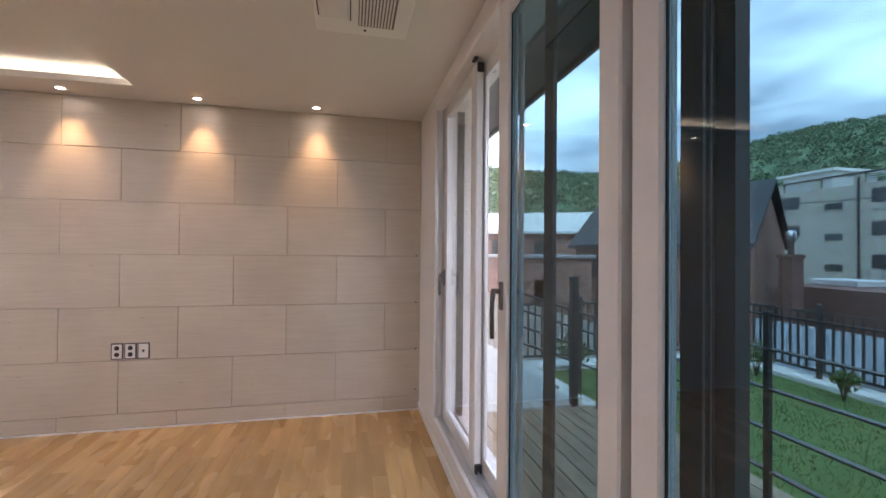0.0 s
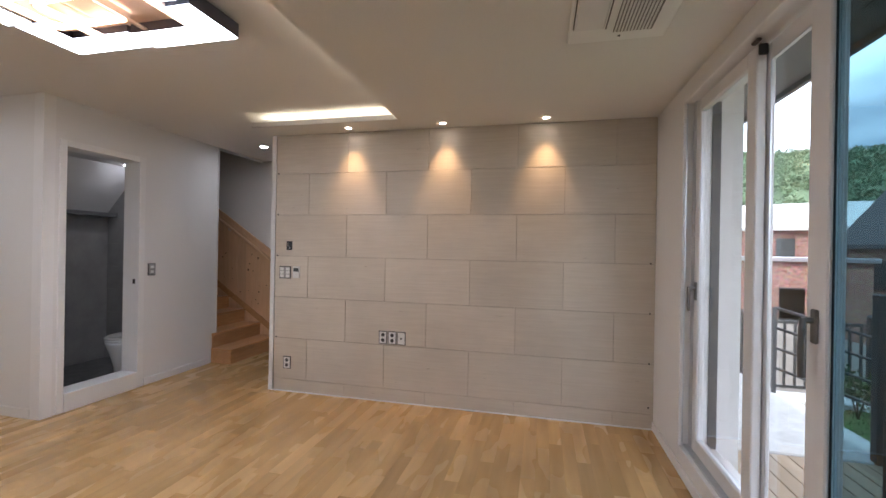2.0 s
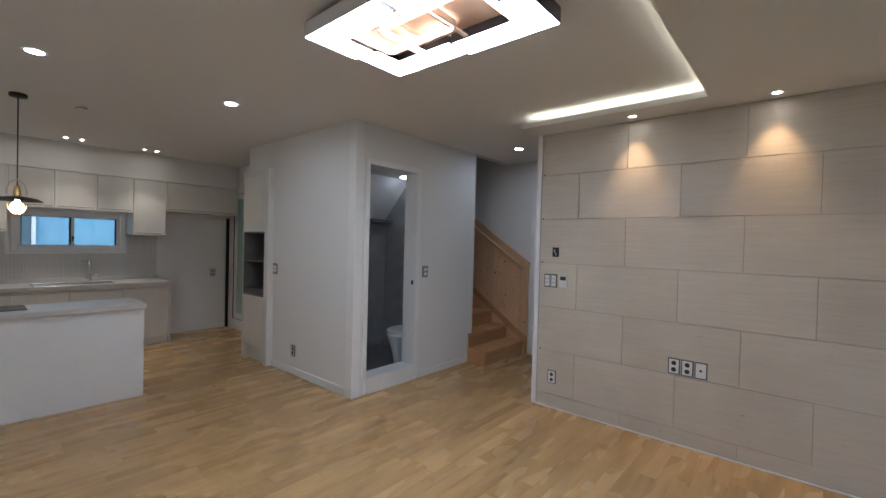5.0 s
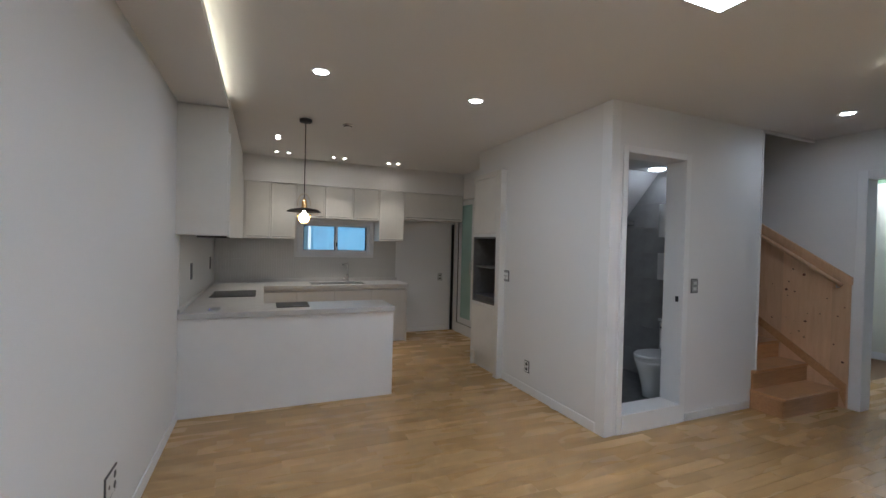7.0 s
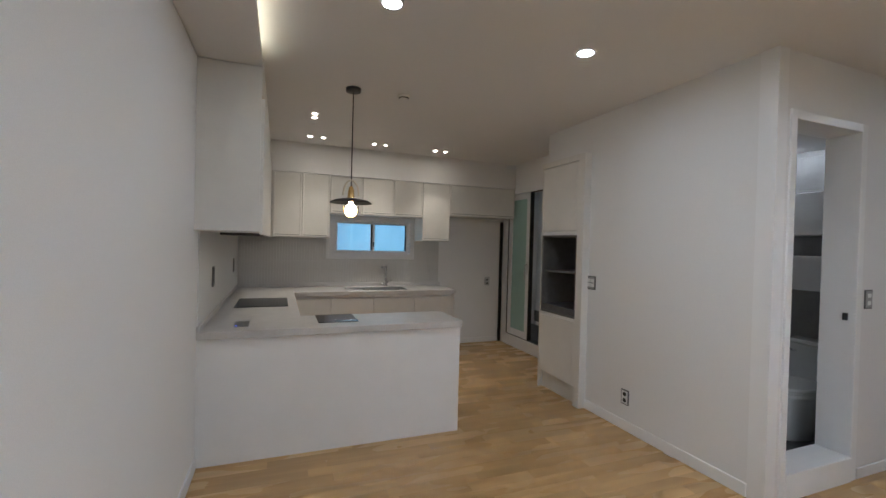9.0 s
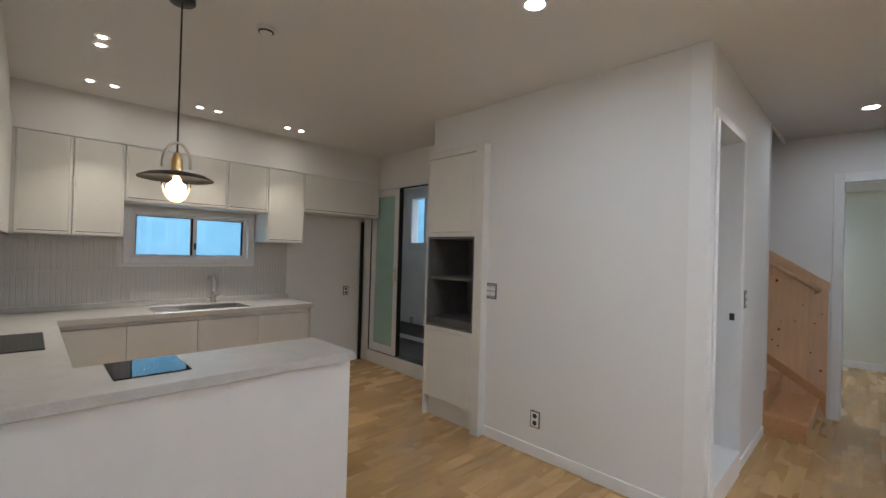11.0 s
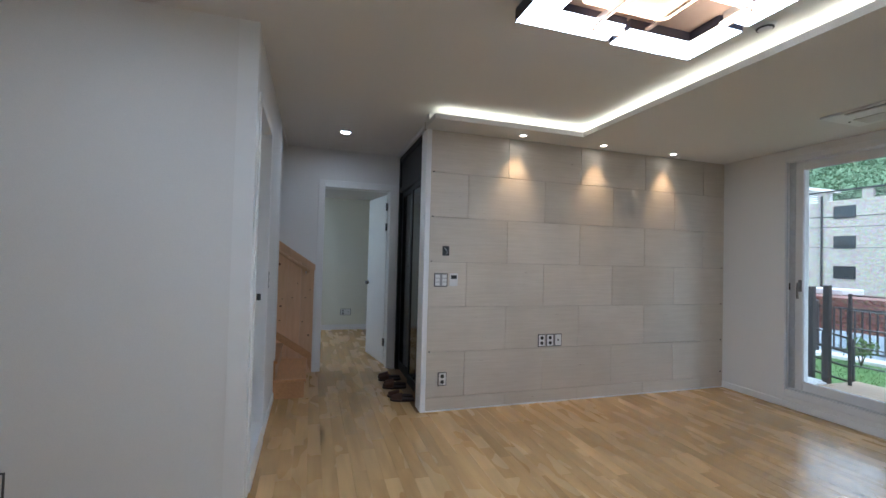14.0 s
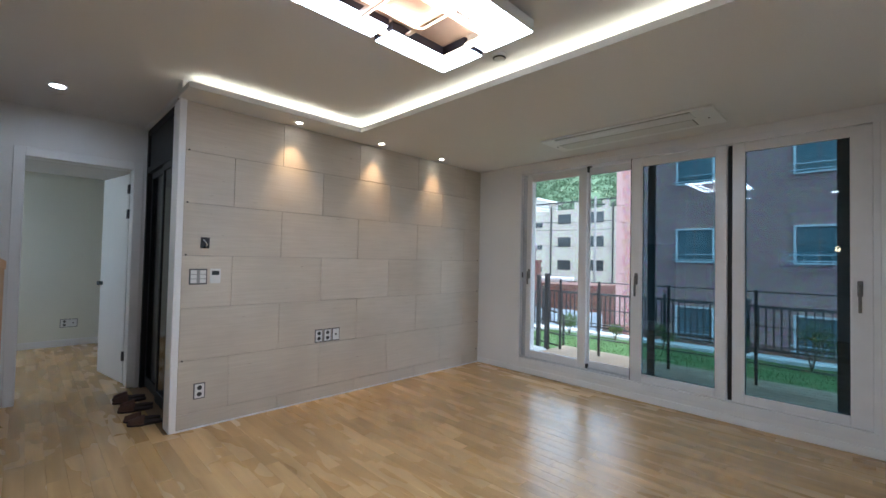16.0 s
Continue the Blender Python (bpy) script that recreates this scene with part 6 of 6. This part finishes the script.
# parked car and sheet fence in the lane
def parked_car(x, y, z, turn):
    e = empty("parked_car", (0, 0, 0), "dark grey hatchback parked in the lane", "car")
    prof = [(-2.1, 0.28), (2.05, 0.28), (2.12, 0.55), (2.05, 0.80), (1.35, 0.92), (0.75, 1.38), (-0.9, 1.46), (-1.75, 1.32), (-2.1, 0.95), (-2.15, 0.55)]
    bm = prism(bmesh.new(), prof, "y", -0.86, 0.86)
    bmesh.ops.bevel(bm, geom=bm.edges[:], offset=0.07, segments=2, affect="EDGES", profile=0.5)
    part("body", bm, CARPAINT, e)
    for s in (-1, 1):
        part("side_window", prism(bmesh.new(), [(1.1, 0.95), (0.72, 1.30), (-0.85, 1.38), (-1.6, 1.24), (-1.75, 0.98)], "y", s * 0.855, s * 0.875), DARKWIN, e)
        part("tail_light", B(-2.17, -2.08, s * 0.55, s * 0.8, 0.78, 0.92, bevel=0.02), REDLAMP, e, "red tail light")
        for wx in (-1.3, 1.35):
            w = part("wheel", cyl(bmesh.new(), (wx, s * 0.70, 0.31), (wx, s * 0.88, 0.31), 0.31, seg=20), RUBBER, e)
            part("rim", cyl(bmesh.new(), (wx, s * 0.872, 0.31), (wx, s * 0.89, 0.31), 0.2, seg=14), ALU, w)
    part("rear_window", prism(bmesh.new(), [(-1.78, 1.29), (-2.02, 1.02), (-2.06, 1.02), (-1.82, 1.30)], "y", -0.65, 0.65), DARKWIN, e)
    part("number_plate", B(-2.18, -2.16, -0.26, 0.26, 0.6, 0.72), PLATE, e, "white number plate")
    e.matrix_basis = pose(x, y, z, 0, 0, turn)


CARPAINT = grain(mat("dark_grey_car_paint", rough=0.25), 3, (0.03, 0.032, 0.036), (0.045, 0.048, 0.052))
REDLAMP = mat("red_lamp_glass", (0.3, 0.01, 0.01), 0.15)
SHEET = grain(mat("pale_blue_sheet_metal", rough=0.5), 4, (0.36, 0.42, 0.48), (0.46, 0.52, 0.58))
parked_car(11.4, 7.2, -2.95, 90)
sf = empty("sheet_fence", (15, 10.5, -3), "pale blue corrugated metal sheet fence", "fence")
for k in range(16):
    part("sheet", B(15.0 + 0.04 * (k % 2), 15.05 + 0.04 * (k % 2), 8.6 + 0.28 * k, 8.88 + 0.28 * k, -3.05, -0.9), SHEET, sf)

# wooded hills
nt_, nr_ = 420, 80
hv, hf = [], []
for i in range(nt_ + 1):
    th_ = radians(-25 + 150 * i / nt_)
    for j in range(nr_ + 1):
        s = j / nr_
        r = 190 + 420 * s
        ridge = 46 + 13 * noise.noise(Vector((th_ * 2.2, 0.3, 0.0))) + 9 * math.cos(2.2 * (th_ - 0.9))
        z = -4 + 2.0 * ridge * min(1.0, s / 0.72) ** 0.85 * (1.0 if s < 0.8 else 1.0 - 0.4 * (s - 0.8) / 0.2)
        px_, py_ = r * math.sin(th_), r * math.cos(th_)
        z += 5.0 * abs(noise.noise(Vector((px_ * 0.07, py_ * 0.07, 0)))) + 3.0 * abs(noise.noise(Vector((px_ * 0.16, py_ * 0.16, 4)))) + 1.4 * noise.noise(Vector((px_ * 0.4, py_ * 0.4, 9)))
        hv.append((px_, py_, z))
for i in range(nt_):
    for j in range(nr_):
        a = i * (nr_ + 1) + j
        hf.append((a, a + 1, a + nr_ + 2, a + nr_ + 1))
me = bpy.data.meshes.new("wooded_hill")
me.from_pydata(hv, [], hf)
me.materials.append(HILLM)
tagged(new("wooded_hill", me), "green wooded hillside behind the houses", "hill", kind="stuff")
rnd = random.Random(21)
tv, tf = [], []
for k in range(9000):
    th_ = radians(rnd.uniform(-10, 105))
    s = rnd.random() ** 0.8 * 0.85
    r = 190 + 420 * s
    ridge = 46 + 13 * noise.noise(Vector((th_ * 2.2, 0.3, 0.0))) + 9 * math.cos(2.2 * (th_ - 0.9))
    z = -4 + 2.0 * ridge * min(1.0, s / 0.72) ** 0.85 * (1.0 if s < 0.8 else 1.0 - 0.4 * (s - 0.8) / 0.2)
    c = Vector((r * math.sin(th_), r * math.cos(th_), z + rnd.uniform(1.5, 4.5)))
    R = rnd.uniform(1.8, 3.8)
    for q in range(22):
        d = Vector((rnd.gauss(0, 1), rnd.gauss(0, 1), abs(rnd.gauss(0, 1)))).normalized() * R * rnd.uniform(0.6, 1.0)
        t1 = Vector((rnd.gauss(0, 1), rnd.gauss(0, 1), rnd.gauss(0, 1))).normalized() * R * 0.24
        t2 = Vector((rnd.gauss(0, 1), rnd.gauss(0, 1), rnd.gauss(0, 1))).normalized() * R * 0.24
        b0 = len(tv)
        p = c + d
        tv += [tuple(p + t1), tuple(p + t2), tuple(p - t1), tuple(p - t2)]
        tf.append((b0, b0 + 1, b0 + 2, b0 + 3))
me = bpy.data.meshes.new("hill_trees")
me.from_pydata(tv, [], tf)
me.materials.append(HILLM)
tagged(new("hill_trees", me), "dense leafy tree crowns on the hillside", "trees", kind="stuff")

# ================= floor boards =================
random.seed(11)
cnt = 0
BWID = 0.0955
meshes = {}
x = XW


def span(x):
    if x > XT - 0.02:
        return YL, YT
    if x > XP:
        return YL, YR + 2.99
    if x > -5.9:
        return YL, YP
    return YL, YG


far_verts, far_faces = [], []
while x > XK:
    xa = x - BWID
    ya, yb = span((x + xa) / 2)
    y = ya - random.uniform(0, 0.8)
    while y < yb:
        L = random.choice((0.45, 0.6, 0.75, 0.9))
        y0, y1 = max(y, ya), min(y + L, yb)
        y += L
        if y1 - y0 < 0.03:
            continue
        near = -3.6 < x < -0.6 and 0.6 < y0 and cnt < 300
        if near:
            key = round(y1 - y0, 2)
            if key not in meshes:
                meshes[key] = mesh_of("board", B(-BWID + 0.0002, -0.0002, 0.0002, y1 - y0 - 0.0002, -0.012, 0.0, bevel=0.0005), PLANK)
            o = new("board", meshes[key])
            o.location = (x, y0, 0)
            o.parent = floor
            cnt += 1
        else:
            b0 = len(far_verts)
            e_ = 0.0002
            for zz in (-0.012, 0.0):
                far_verts += [(xa + e_, y0 + e_, zz), (x - e_, y0 + e_, zz), (x - e_, y1 - e_, zz), (xa + e_, y1 - e_, zz)]
            far_faces += [tuple(b0 + i for i in f) for f in ((4, 5, 6, 7), (0, 1, 5, 4), (1, 2, 6, 5), (2, 3, 7, 6), (3, 0, 4, 7))]
    x = xa
me = bpy.data.meshes.new("boards")
me.from_pydata(far_verts, [], far_faces)
me.materials.append(PLANK)
fo = new("boards", me)
fo.parent = floor
tagged(fo, kind="stuff")
